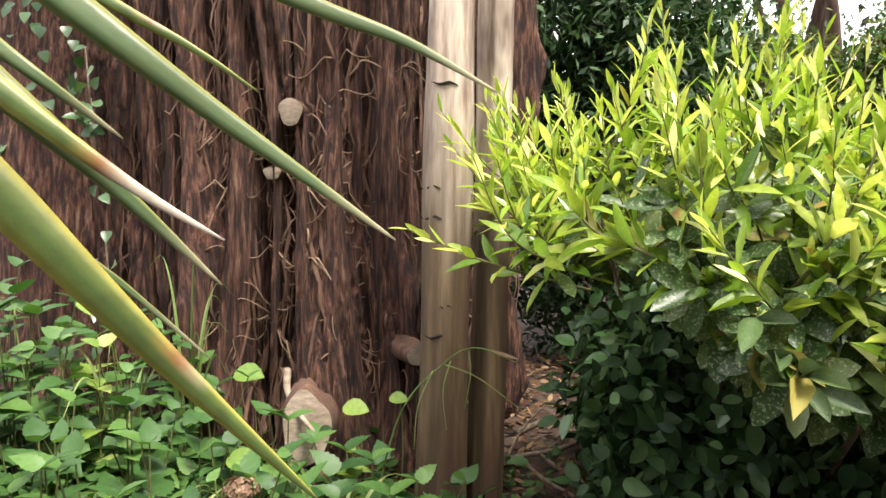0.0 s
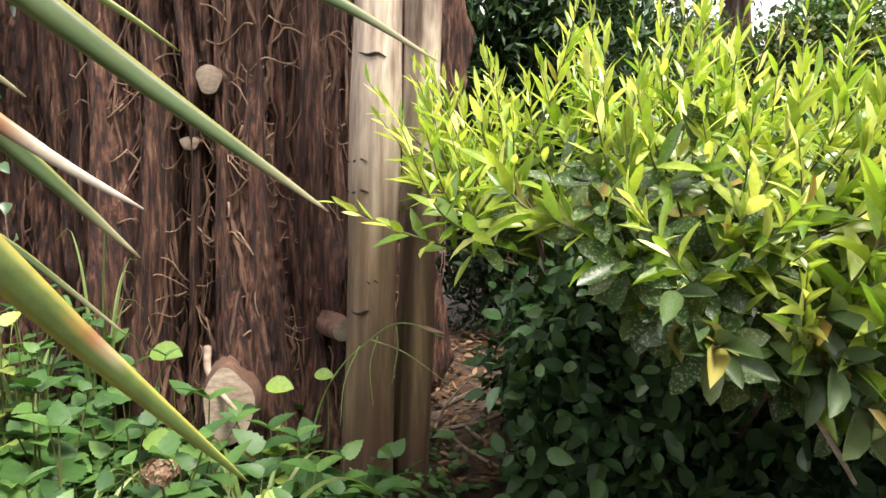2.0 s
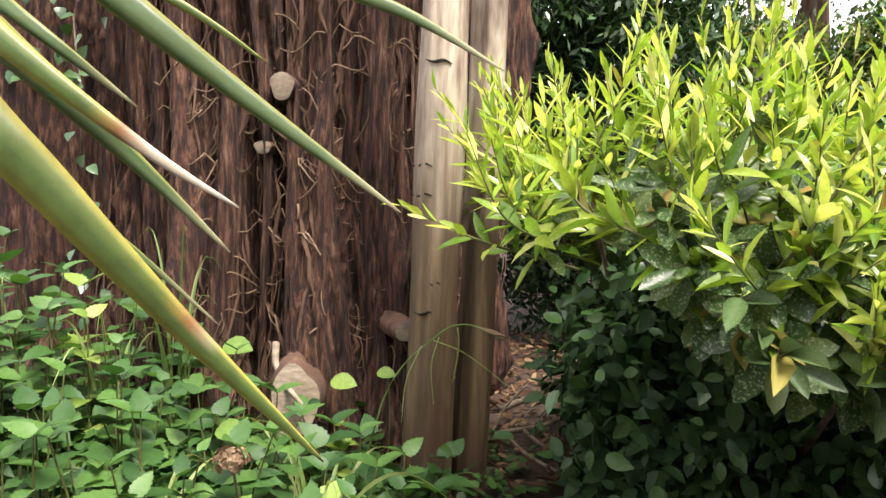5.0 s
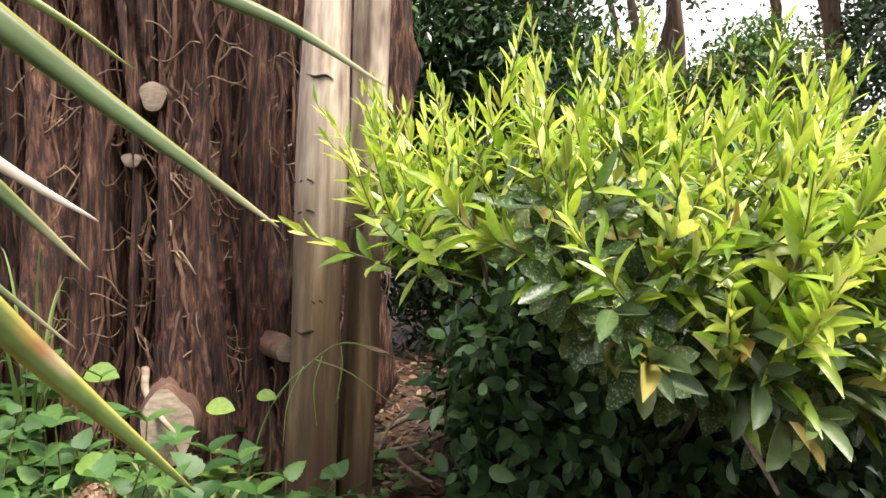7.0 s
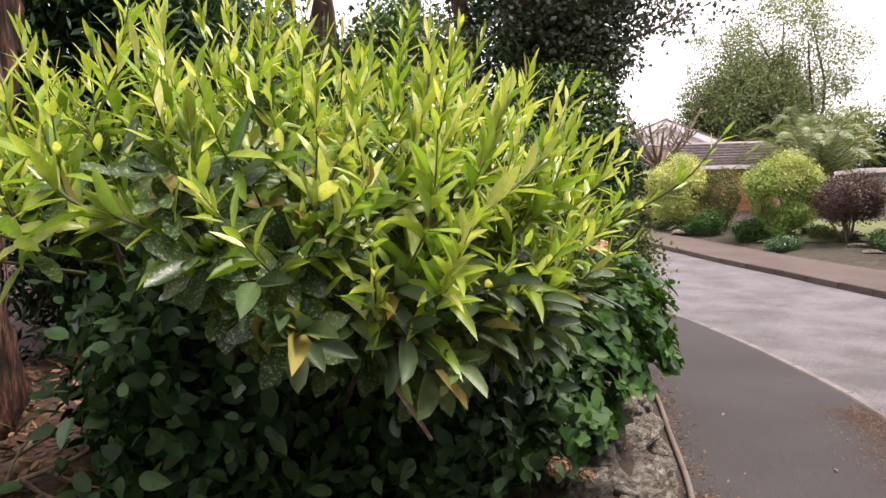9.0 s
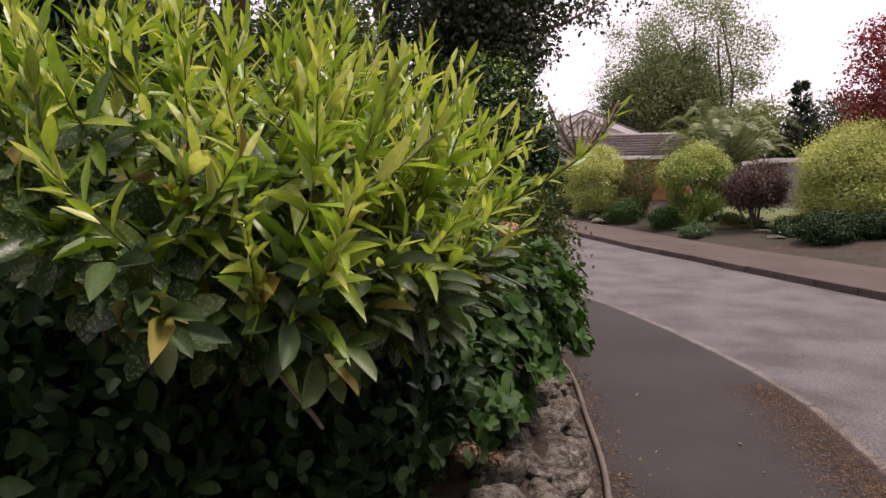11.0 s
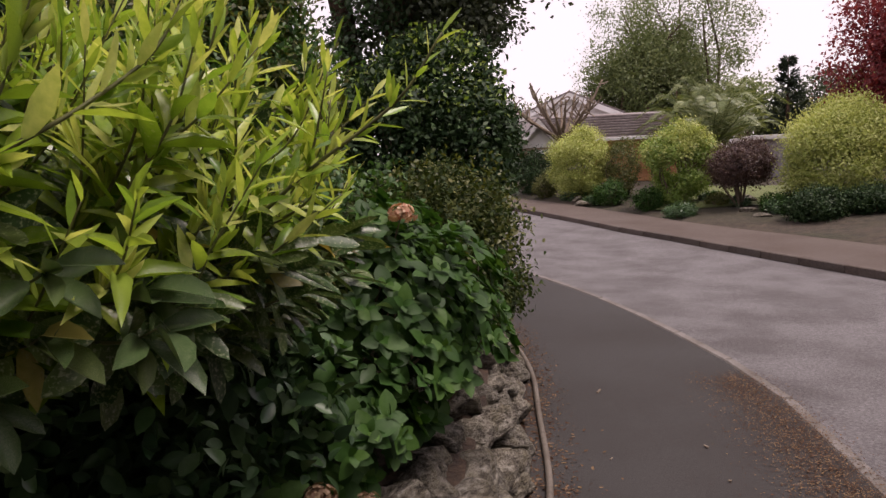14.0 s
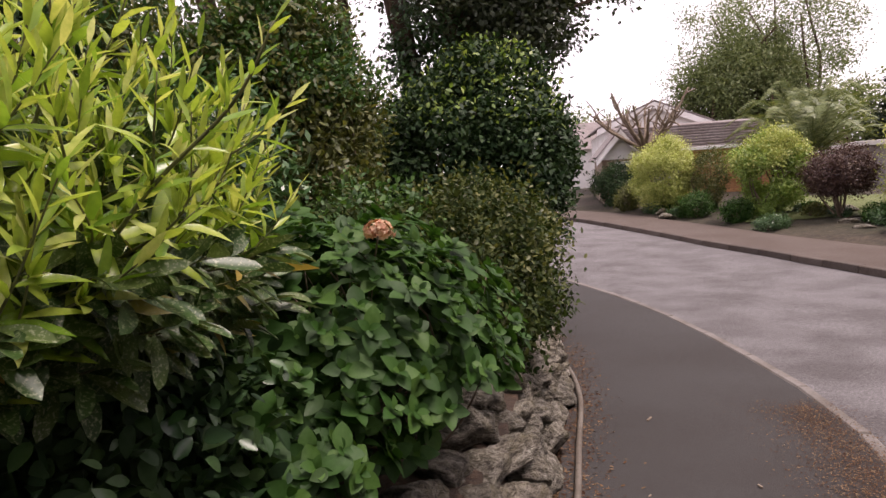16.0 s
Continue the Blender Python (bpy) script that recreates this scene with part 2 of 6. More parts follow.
L_RED = leaf_mat("red_maple_leaf", (0.16, 0.014, 0.025), (0.24, 0.022, 0.035), (0.34, 0.05, 0.05), 0.5, 0.4)
L_PALM = leaf_mat("palm_frond", (0.11, 0.15, 0.05), (0.18, 0.22, 0.08), (0.3, 0.32, 0.13), 0.5, 0.3)
L_CONIFER = leaf_mat("conifer_needle", (0.02, 0.035, 0.025), (0.035, 0.055, 0.035), (0.05, 0.075, 0.045), 0.6, 0.1)
L_GRASS = leaf_mat("grass_blade", (0.12, 0.2, 0.05), (0.22, 0.3, 0.09), (0.36, 0.4, 0.18), 0.5, 0.35)
L_PETAL = leaf_mat("dry_floret", (0.14, 0.075, 0.05), (0.25, 0.15, 0.1), (0.38, 0.26, 0.18), 0.8, 0.3)
L_PINK = leaf_mat("pink_floret", (0.5, 0.22, 0.15), (0.62, 0.34, 0.24), (0.66, 0.46, 0.34), 0.8, 0.3)
L_WHITEPETAL = leaf_mat("white_petal", (0.7, 0.7, 0.7), (0.78, 0.78, 0.76), (0.8, 0.8, 0.8), 0.6, 0.3)


def sword_mat():
    """Sword leaf: grey-green blade with yellow edges, brown near some tips; u runs along, v across."""
    m, nt, b = nodes_of("sword_leaf", 0.42)
    uv = nt.nodes.new("ShaderNodeUVMap")
    sep = nt.nodes.new("ShaderNodeSeparateXYZ")
    nt.links.new(uv.outputs["UV"], sep.inputs[0])
    across = ramp(nt, sep.outputs["Y"], [(0.0, (0.24, 0.27, 0.05)), (0.12, (0.055, 0.1, 0.025)), (0.45, (0.14, 0.21, 0.1)), (0.8, (0.05, 0.095, 0.022)), (1.0, (0.26, 0.25, 0.05))])
    v = coords(nt, (1, 1, 1))
    streak = noise_of(nt, v, 45, 4)
    col = mix(nt, ramp(nt, streak, [(0.4, (0, 0, 0)), (0.7, (0.5, 0.5, 0.5))]), across, (0.15, 0.17, 0.06))
    col = mix(nt, ramp(nt, sep.outputs["X"], [(0.9, (0, 0, 0)), (1.0, (1, 1, 1))]), col, (0.4, 0.36, 0.22))
    nt.links.new(col, b.inputs["Base Color"])
    bump(nt, b, streak, 0.3, 0.002)
    tr = nt.nodes.new("ShaderNodeBsdfTranslucent")
    nt.links.new(col, tr.inputs["Color"])
    ms = nt.nodes.new("ShaderNodeMixShader")
    ms.inputs["Fac"].default_value = 0.25
    nt.links.new(b.outputs["BSDF"], ms.inputs[1])
    nt.links.new(tr.outputs["BSDF"], ms.inputs[2])
    nt.links.new(ms.outputs["Shader"], nt.nodes["Material Output"].inputs["Surface"])
    return m


def sword_dying_mat(name, at, span, back_to_green=False):
    """Yellow sword leaf, rust-brown band where it dies back, dry beyond it."""
    m, nt, b = nodes_of(name, 0.5)
    uv = nt.nodes.new("ShaderNodeUVMap")
    sep = nt.nodes.new("ShaderNodeSeparateXYZ")
    nt.links.new(uv.outputs["UV"], sep.inputs[0])
    across = ramp(nt, sep.outputs["Y"], [(0.0, (0.3, 0.28, 0.035)), (0.22, (0.1, 0.135, 0.022)), (0.5, (0.055, 0.095, 0.022)), (0.8, (0.1, 0.13, 0.022)), (1.0, (0.32, 0.28, 0.04))])
    end = 0.0 if back_to_green else 1.0
    along = ramp(nt, sep.outputs["X"], [(at - span, (0, 0, 0)), (at, (1, 1, 1)), (at + span, (end, end, end))])
    dry = ramp(nt, sep.outputs["X"], [(at - span, (0.34, 0.22, 0.04)), (at, (0.2, 0.09, 0.03)), (min(0.97, at + span), (0.42, 0.36, 0.27)), (1.0, (0.5, 0.44, 0.36))])
    if back_to_green:
        along = mix(nt, 1.0, along, ramp(nt, sep.outputs["Y"], [(0.45, (0, 0, 0)), (0.7, (1, 1, 1))]), "MULTIPLY")
    col = mix(nt, along, across, dry)
    streak = noise_of(nt, coords(nt), 60, 4)
    col = mix(nt, ramp(nt, streak, [(0.45, (0, 0, 0)), (0.75, (0.6, 0.6, 0.6))]), col, mix(nt, 1.0, col, (0.6, 0.55, 0.5), "MULTIPLY"))
    nt.links.new(col, b.inputs["Base Color"])
    bump(nt, b, streak, 0.3, 0.002)
    return m


# ---- mesh helpers ----
def mesh_of(name, verts, faces, mat, smooth=True, uvs=None):
    me = bpy.data.meshes.new(name)
    me.from_pydata(np.asarray(verts, float).tolist(), [], faces if isinstance(faces, list) else faces.tolist())
    if uvs is not None:
        lay = me.uv_layers.new(name="UVMap")
        vi = np.empty(len(me.loops), int)
        me.loops.foreach_get("vertex_index", vi)
        lay.data.foreach_set("uv", np.asarray(uvs, float)[vi].ravel())
    me.materials.append(mat)
    if smooth:
        me.polygons.foreach_set("use_smooth", np.ones(len(me.polygons), bool))
    return me


def part(name, me, parent=None, label="", m=None):
    """One mesh object, under a thing or part if one is given; a bmesh or verts are turned into me before."""
    ob = new(name, me)
    if parent is not None:
        ob.parent = parent
    if m is not None:
        ob.matrix_basis = m
    if label:
        ob["label"] = label
    return ob


def thing(name, at, label, category, group="", kind=""):
    ob = new(name)
    ob.location = at
    ob.empty_display_size = 0.1
    tagged(ob, label, category, group, kind)
    return ob


def lattice(ix, iy, iz, seed):
    h = (ix * 374761393 + iy * 668265263 + iz * 2147483647 + seed * 1274126177) & 0xFFFFFFFF
    h = ((h ^ (h >> 13)) * 1103515245) & 0xFFFFFFFF
    return ((h ^ (h >> 16)) & 0xFFFF) / 65535.0 * 2 - 1


def vnoise(p, seed=0):
    """Smooth value noise, -1 to 1, for an array of points."""
    i = np.floor(p).astype(np.int64)
    f = p - i
    f = f * f * (3 - 2 * f)
    out = 0
    for dx in (0, 1):
        for dy in (0, 1):
            for dz in (0, 1):
                w = (f[:, 0] if dx else 1 - f[:, 0]) * (f[:, 1] if dy else 1 - f[:, 1]) * (f[:, 2] if dz else 1 - f[:, 2])
                out = out + w * lattice(i[:, 0] + dx, i[:, 1] + dy, i[:, 2] + dz, seed)
    return out


def unit(v):
    v = np.asarray(v, float)
    return v / np.maximum(np.linalg.norm(v, axis=-1, keepdims=True), 1e-9)


def spline(points, step):
    """Catmull-Rom through points, about evenly stepped."""
    p = np.asarray(points, float)
    p = np.vstack([2 * p[0] - p[1], p, 2 * p[-1] - p[-2]])
    out = []
    for k in range(1, len(p) - 2):
        n = max(2, int(np.linalg.norm(p[k + 1] - p[k]) / step))
        t = np.linspace(0, 1, n, endpoint=False)[:, None]
        a, b, c, d = p[k - 1:k + 3]
        out.append(0.5 * (2 * b + (c - a) * t + (2 * a - 5 * b + 4 * c - d) * t ** 2 + (3 * b - a - 3 * c + d) * t ** 3))
    out.append(p[-2][None])
    return np.vstack(out)


def shifted(line, d):
    """A plan line moved d metres to its left."""
    t = unit(np.gradient(line[:, :2], axis=0))
    return line[:, :2] + d * np.stack([-t[:, 1], t[:, 0]], 1)


def tube(points, radii, sides=7, wobble=0.0, seed=0):
    """Verts and faces of a tapering tube along points, closed at both ends."""
    p = np.asarray(points, float)
    r = np.interp(np.linspace(0, 1, len(p)), np.linspace(0, 1, len(np.atleast_1d(radii))), np.atleast_1d(radii))
    t = unit(np.gradient(p, axis=0))
    ref = np.where(np.abs(t[:, 2:3]) > 0.9, [[1.0, 0, 0]], [[0, 0, 1.0]])
    u = unit(np.cross(t, ref))
    w = np.cross(t, u)
    a = np.arange(sides) / sides * 2 * np.pi
    ring = p[:, None] + r[:, None, None] * (np.cos(a)[None, :, None] * u[:, None] + np.sin(a)[None, :, None] * w[:, None])
    v = ring.reshape(-1, 3)
    if wobble:
        v = v + wobble * np.repeat(r, sides)[:, None] * np.stack([vnoise(v * 14 / 1.0, seed + k) for k in range(3)], 1)
    f = []
    for k in range(len(p) - 1):
        for s in range(sides):
            f.append((k * sides + s, k * sides + (s + 1) % sides, (k + 1) * sides + (s + 1) % sides, (k + 1) * sides + s))
    f.append(tuple(range(sides))[::-1])
    f.append(tuple((len(p) - 1) * sides + s for s in range(sides)))
    return v, f


def join(pieces):
    vs, fs, n = [], [], 0
    for v, f in pieces:
        vs.append(np.asarray(v, float))
        fs += [tuple(i + n for i in q) for q in f]
        n += len(v)
    return np.vstack(vs), fs


LEAF_SHAPES = {
    "lance": [(0.14, 0.55), (0.45, 1.0), (0.78, 0.62)],
    "oval": [(0.12, 0.62), (0.32, 0.97), (0.55, 0.98), (0.8, 0.6)],
    "heart": [(0.05, 0.7), (0.14, 0.93), (0.3, 1.0), (0.52, 0.8), (0.75, 0.45)],
    "toothed": [(0.05, 0.55), (0.1, 0.85), (0.17, 0.78), (0.24, 1.0), (0.33, 0.86), (0.4, 0.98), (0.5, 0.75), (0.57, 0.82), (0.67, 0.54), (0.73, 0.58), (0.85, 0.26)],
    "obov": [(0.2, 0.5), (0.42, 0.88), (0.65, 1.0), (0.88, 0.68)]}


def leaf_verts(P, D, N, L, W, curl, fold, shape="lance"):
    """Leaves as curved, folded blades: P base, D direction, N upper side, L length, W width."""
    P, D, N = (np.asarray(x, float).reshape(-1, 3) for x in (P, D, N))
    n = len(P)
    L, W, curl, fold = (np.broadcast_to(np.asarray(x, float), (n,)) for x in (L, W, curl, fold))
    D = unit(D)
    S = unit(np.cross(D, N))
    U = np.cross(S, D)
    steps = LEAF_SHAPES[shape]
    rows = []

    def at(s, side, half):
        x, y = s * L, side * half * W / 2
        drop = -curl * L * s * s + fold * np.abs(y)
        return P + D * x[:, None] + S * y[:, None] + U * drop[:, None]
    rows.append(at(0.0, 0, 0))
    for s, half in steps:
        rows += [at(s, -1, half), at(s, 0, 0), at(s, 1, half)]
    rows.append(at(1.0, 0, 0))
    m = len(rows)
    v = np.stack(rows, 1).reshape(-1, 3)
    f = [(0, 1, 2), (0, 2, 3)]
    for k in range(len(steps) - 1):
        b = 1 + 3 * k
        f += [(b, b + 3, b + 4, b + 1), (b + 1, b + 4, b + 5, b + 2)]
    f += [(m - 4, m - 1, m - 3), (m - 3, m - 1, m - 2)]
    faces = [tuple(int(k * m + i) for i in q) for k in range(n) for q in f]
    return v, faces


def diamond_verts(P, D, N, L, W):
    """Small far leaves: bent rhombs of two triangles."""
    D = unit(D)
    S = unit(np.cross(D, N))
    U = np.cross(S, D)
    L, W = (np.broadcast_to(np.asarray(x, float), (len(P),))[:, None] for x in (L, W))
    v = np.stack([P, P + D * L * 0.5 + S * W / 2 + U * L * 0.06, P + D * L, P + D * L * 0.5 - S * W / 2 + U * L * 0.06], 1).reshape(-1, 3)
    k = np.arange(len(P))[:, None] * 4
    return v, [tuple(q) for q in (k + np.array([0, 1, 2, 3])).tolist()]


def sphere_dirs(n, lo=-1.0, hi=1.0):
    z = rng.uniform(lo, hi, n)
    a = rng.uniform(0, 2 * np.pi, n)
    r = np.sqrt(1 - z * z)
    return np.stack([r * np.cos(a), r * np.sin(a), z], 1)


def crown_points(centre, radii, n, clumps, clump_r, lo=-0.7, hollow=0.55, uneven=0.22):
    """Points and outward ways of leaves gathered in clumps through an uneven crown."""
    d = sphere_dirs(clumps, lo)
    rad = rng.uniform(hollow, 1.0, clumps)[:, None] * (1 + 0.22 * vnoise(d * 2.3 + centre[0], 5))[:, None]
    c = np.asarray(centre) + d * rad * np.asarray(radii)
    k = rng.integers(0, clumps, n)
    o = rng.normal(0, 1, (n, 3)) * clump_r
    return c[k] + o, unit(d[k] * 0.8 + unit(o) * 0.9 + rng.normal(0, 0.25, (n, 3)))


def foliage(name, centre, radii, n, size, mat, parent, clumps=80, clump_r=0.12, lo=-0.7, hollow=0.55, ratio=0.5, far=False, droop=0.2, label=""):
    p, d = crown_points(centre, radii, n, clumps, clump_r, lo, hollow)
    out = d
    d = unit(rng.normal(0, 0.8, (n, 3)) + out * 0.3 + np.array([0, 0, -droop]))
    up = unit(out * 0.8 + np.array([0, 0, 0.7]) + rng.normal(0, 0.45, (n, 3)))
    L = size * rng.uniform(0.6, 1.25, n)
    if far:
        v, f = diamond_verts(p, d, up, L, L * ratio)
    else:
        v, f = leaf_verts(p, d, up, L, L * ratio, rng.uniform(0.0, 0.35, n), rng.uniform(0.1, 0.5, n), "oval")
    ob = part(name, mesh_of(name, v, f, mat), parent, label)
    ob["kind"] = "stuff"
    return ob


def limbs(name, base, tips, r0, mat, parent, bend=0.12, sides=6):
    """Branches from one base to many tips, one mesh each."""
    for k, t in enumerate(tips):
        b, t = np.asarray(base, float), np.asarray(t, float)
        mid = (b + t) / 2 + rng.normal(0, bend, 3) * np.linalg.norm(t - b)
        v, f = tube(spline([b, mid, t], np.linalg.norm(t - b) / 7), [r0, r0 * 0.55, r0 * 0.2], sides, 0.2, k)
        part(name, mesh_of(name, v, f, mat), parent)


def box_mesh(name, mat, lo, hi, bevel=0.01):
    bm = bmesh.new()
    bmesh.ops.create_cube(bm, size=1)
    lo, hi = Vector(lo), Vector(hi)
    for v in bm.verts:
        v.co = Vector([lo[i] + (v.co[i] + 0.5) * (hi[i] - lo[i]) for i in range(3)])
    if bevel:
        bmesh.ops.bevel(bm, geom=list(bm.edges), offset=bevel, segments=1, affect="EDGES")
    me = bpy.data.meshes.new(name)
    bm.to_mesh(me)
    bm.free()
    me.materials.append(mat)
    return me


def prism(name, mat, outline, depth):
    """A flat outline in x, z pushed back along y."""
    n = len(outline)
    v = [(x, 0, z) for x, z in outline] + [(x, depth, z) for x, z in outline]
    f = [tuple(range(n)), tuple(range(2 * n - 1, n - 1, -1))] + [(k, k + n, (k + 1) % n + n, (k + 1) % n) for k in range(n)]
    return mesh_of(name, v, f, mat, smooth=False)


# ---- plan lines ----
NEAR_KERB = spline([(-30, 4.5), (-16, 0.4), (-8, -1.5), (-3, -1.85), (0, -1.45), (2, -0.55), (3.2, 0.2), (4.0, 0.82), (4.94, 1.57), (5.66, 2.32), (6.42, 3.34), (6.98, 4.17), (7.57, 5.16), (8.2, 6.5), (8.9, 9.0), (9.6, 13), (10, 20), (9.5, 34)], 0.2)
WALL_FOOT = spline([(-30, 6.5), (-16, 2.4), (-8, 0.9), (-3, 0.6), (-1, 0.58), (0, 0.58), (1, 0.76), (2, 1.28), (3.1, 2.12), (3.75, 2.72), (4.45, 3.36), (5.1, 4.08), (5.5, 4.66), (6.1, 5.9), (6.7, 8), (7.4, 13), (7.8, 20), (7.5, 34)], 0.15)
FAR_KERB = spline([(-30, -2.5), (-16, -6.3), (-6, -8), (2, -7.0), (7, -3.6), (9.2, 0.3), (10.3, 2.28), (11.5, 4.2), (12.85, 6.35), (13.8, 8.5), (14.67, 10.4), (15.3, 12.15), (15.9, 14.2), (16.4, 17), (16.6, 24), (16.0, 34)], 0.3)


def road_rise(y):
    """The road climbs gently beyond the bend."""
    return np.interp(y, [6, 8.5, 10.4, 12.15, 14.1, 18, 26], [0, 0.09, 0.19, 0.3, 0.44, 0.6, 0.7])


def strip(name, a, b, za, zb, mat, across=4):
    """A ribbon of ground between two plan lines."""
    n = max(len(a), len(b))
    q = np.linspace(0, 1, n)
    A, B = (np.stack([np.interp(q, np.linspace(0, 1, len(l)), l[:, k]) for k in (0, 1)], 1) for l in (a, b))
    rows = []
    for k in range(across + 1):
        s = k / across
        xy = A * (1 - s) + B * s
        rows.append(np.column_stack([xy, za * (1 - s) + zb * s + road_rise(xy[:, 1])]))
    v = np.vstack(rows)
    f = [(k * n + i, k * n + i + 1, (k + 1) * n + i + 1, (k + 1) * n + i) for k in range(across) for i in range(n - 1)]
    return mesh_of(name, v, f, mat)


FAR_BACK = np.column_stack([shifted(FAR_KERB, -1.9)])


def rise(x, y):
    """Height of the gardens across the road: they slope up gently behind the far pavement."""
    p = np.column_stack([x, y])
    near = FAR_BACK[::4]
    out = np.empty(len(p))
    tang = unit(np.gradient(near, axis=0))
    for s in range(0, len(p), 4000):
        q = p[s:s + 4000]
        d = q[:, None] - near[None]
        k = np.argmin((d ** 2).sum(2), 1)
        dd = d[np.arange(len(q)), k]
        side = -(tang[k, 0] * dd[:, 1] - tang[k, 1] * dd[:, 0])
        out[s:s + 4000] = side
    return np.where(out > 0, -0.02 + 0.5 * (1 - np.exp(-out / 3.5)), -0.16) + road_rise(y)


def ground_z(x, y):
    return float(rise(np.array([x]), np.array([y]))[0])


# ---- ground, road, pavements ----
gx = np.concatenate([[-3000, -900, -300, -100, -50], np.arange(-30, 60, 0.8), [70, 100, 200, 500, 1200, 3000]])
gy = np.concatenate([[-3000, -900, -300, -100, -50], np.arange(-30, 60, 0.8), [70, 100, 200, 500, 1200, 3000]])
GX, GY = np.meshgrid(gx, gy)
gz = rise(GX.ravel(), GY.ravel())
gz = gz + np.where(gz > -0.1, 0.05 * vnoise(np.column_stack([GX.ravel(), GY.ravel(), gz]) * 0.9, 3), 0)
nx = len(gx)
tagged(part("ground", mesh_of("ground", np.column_stack([GX.ravel(), GY.ravel(), gz]), [(j * nx + i, j * nx + i + 1, (j + 1) * nx + i + 1, (j + 1) * nx + i) for j in range(len(gy) - 1) for i in range(nx - 1)], M_GROUND)), "brown garden earth with sparse green growth", "ground", kind="structure")
tagged(part("road", strip("road", FAR_KERB, NEAR_KERB, -0.1, -0.06, M_ROAD, 8)), "worn light grey asphalt road with patched surface", "road", kind="structure")
pave = tagged(part("pavement", strip("pavement", NEAR_KERB, WALL_FOOT, 0.0, 0.02, M_ASPHALT, 5)), "dark smooth asphalt footpath along a stone wall", "pavement", kind="structure")
fp = strip("pavement_far", FAR_BACK, shifted(FAR_KERB, -0.12), 0.015, 0.0, M_FARPAVE, 4)
farpave = tagged(part("pavement_far", fp), "reddish brown asphalt footpath across the road", "pavement", kind="structure")


def kerb_stones(line, off, width, top, bottom, mat, parent, x0, x1, gap=0.008):
    """Kerb stones laid end to end along a plan line, between two places in x."""
    c = shifted(line, off)
    s = np.concatenate([[0], np.cumsum(np.linalg.norm(np.diff(c, axis=0), axis=1))])
    me = box_mesh("kerb_stone", mat, (0.0, -width / 2, bottom), (0.9 - gap, width / 2, top), 0.012)
    for a in np.arange(0, s[-1] - 1, 0.9):
        p, q = (np.array([np.interp(t, s, c[:, k]) for k in (0, 1)]) for t in (a, a + 0.9))
        if x0 < p[0] < x1 and p[1] > -4:
            part("kerb_stone", me, parent, m=pose(p[0], p[1], rng.normal(0, 0.003) + float(road_rise(p[1])), 0, -math.degrees(math.atan2(float(road_rise(q[1]) - road_rise(p[1])), 0.9)), math.degrees(math.atan2(q[1] - p[1], q[0] - p[0]))))


kerb_near = tagged(new("kerb_near"), "pale worn granite kerb stones set nearly flush", "kerb", kind="structure")
kerb_stones(NEAR_KERB, 0.0, 0.085, 0.01, -0.12, M_KERB, kerb_near, -3, 14)
kerb_far = tagged(new("kerb_far"), "dark dirty kerb stones along the far footpath", "kerb", kind="structure")
kerb_stones(FAR_KERB, -0.07, 0.14, 0.015, -0.14, M_DARKKERB, kerb_far, 6, 30)

# ---- raised bed and rock wall ----
def bed_z(x, y, back):
    """Soil height at a distance behind the wall's foot."""
    return 0.42 + 0.24 * np.clip((back - 0.2) / 1.2, 0, 1)


back_steps = [0.14, 0.2, 0.4, 0.8, 1.2, 1.6, 2.0, 2.5, 3.0, 4.0, 6.0, 10.0, 18.0, 40.0]
wf = WALL_FOOT[::2]
rows_v = []
for k, b in enumerate(back_steps):
    xy = shifted(wf, b)
    z = bed_z(0, 0, b) + 0.04 * vnoise(np.column_stack([xy * 2.5, np.zeros(len(xy))]), 9) - (0.45 if k == 0 else 0)
    rows_v.append(np.column_stack([xy, z]))
n = len(wf)
tagged(part("bed_ground", mesh_of("bed_ground", np.vstack(rows_v), [(k * n + i, k * n + i + 1, (k + 1) * n + i + 1, (k + 1) * n + i) for k in range(len(back_steps) - 1) for i in range(n - 1)], M_SOIL)), "dark soil of a raised garden bed with leaf litter", "ground", kind="structure")


def rock_mesh(seed, flat=0.75):
    """A broken limestone block: split faces with worn edges, pits and small relief."""
    bm = bmesh.new()
    bmesh.ops.create_icosphere(bm, subdivisions=4, radius=1.0)
    p = np.array([v.co[:] for v in bm.verts])
    g = np.random.default_rng(seed + 40)
    cuts = unit(g.normal(0, 1, (11, 3)))
    far = g.uniform(0.62, 0.95, 11)
    dots = np.maximum(p @ cuts.T, 0.05)
    reach = far[None] / dots
    soft = -np.log(np.exp(-reach * 16).sum(1) + math.exp(-1.25 * 16)) / 16
    r = soft + 0.1 * vnoise(p * 1.7 + seed * 7.1, seed) + 0.07 * vnoise(p * 3.6 + seed, seed + 1) - 0.11 * np.abs(vnoise(p * 5 + seed, seed + 4)) + 0.035 * vnoise(p * 10 + seed, seed + 2)
    p = p * r[:, None] * np.array([1, 0.85, flat])
    f = [tuple(v.index for v in fa.verts) for fa in bm.faces]
    bm.free()
    return mesh_of("rock", p, f, M_ROCK)


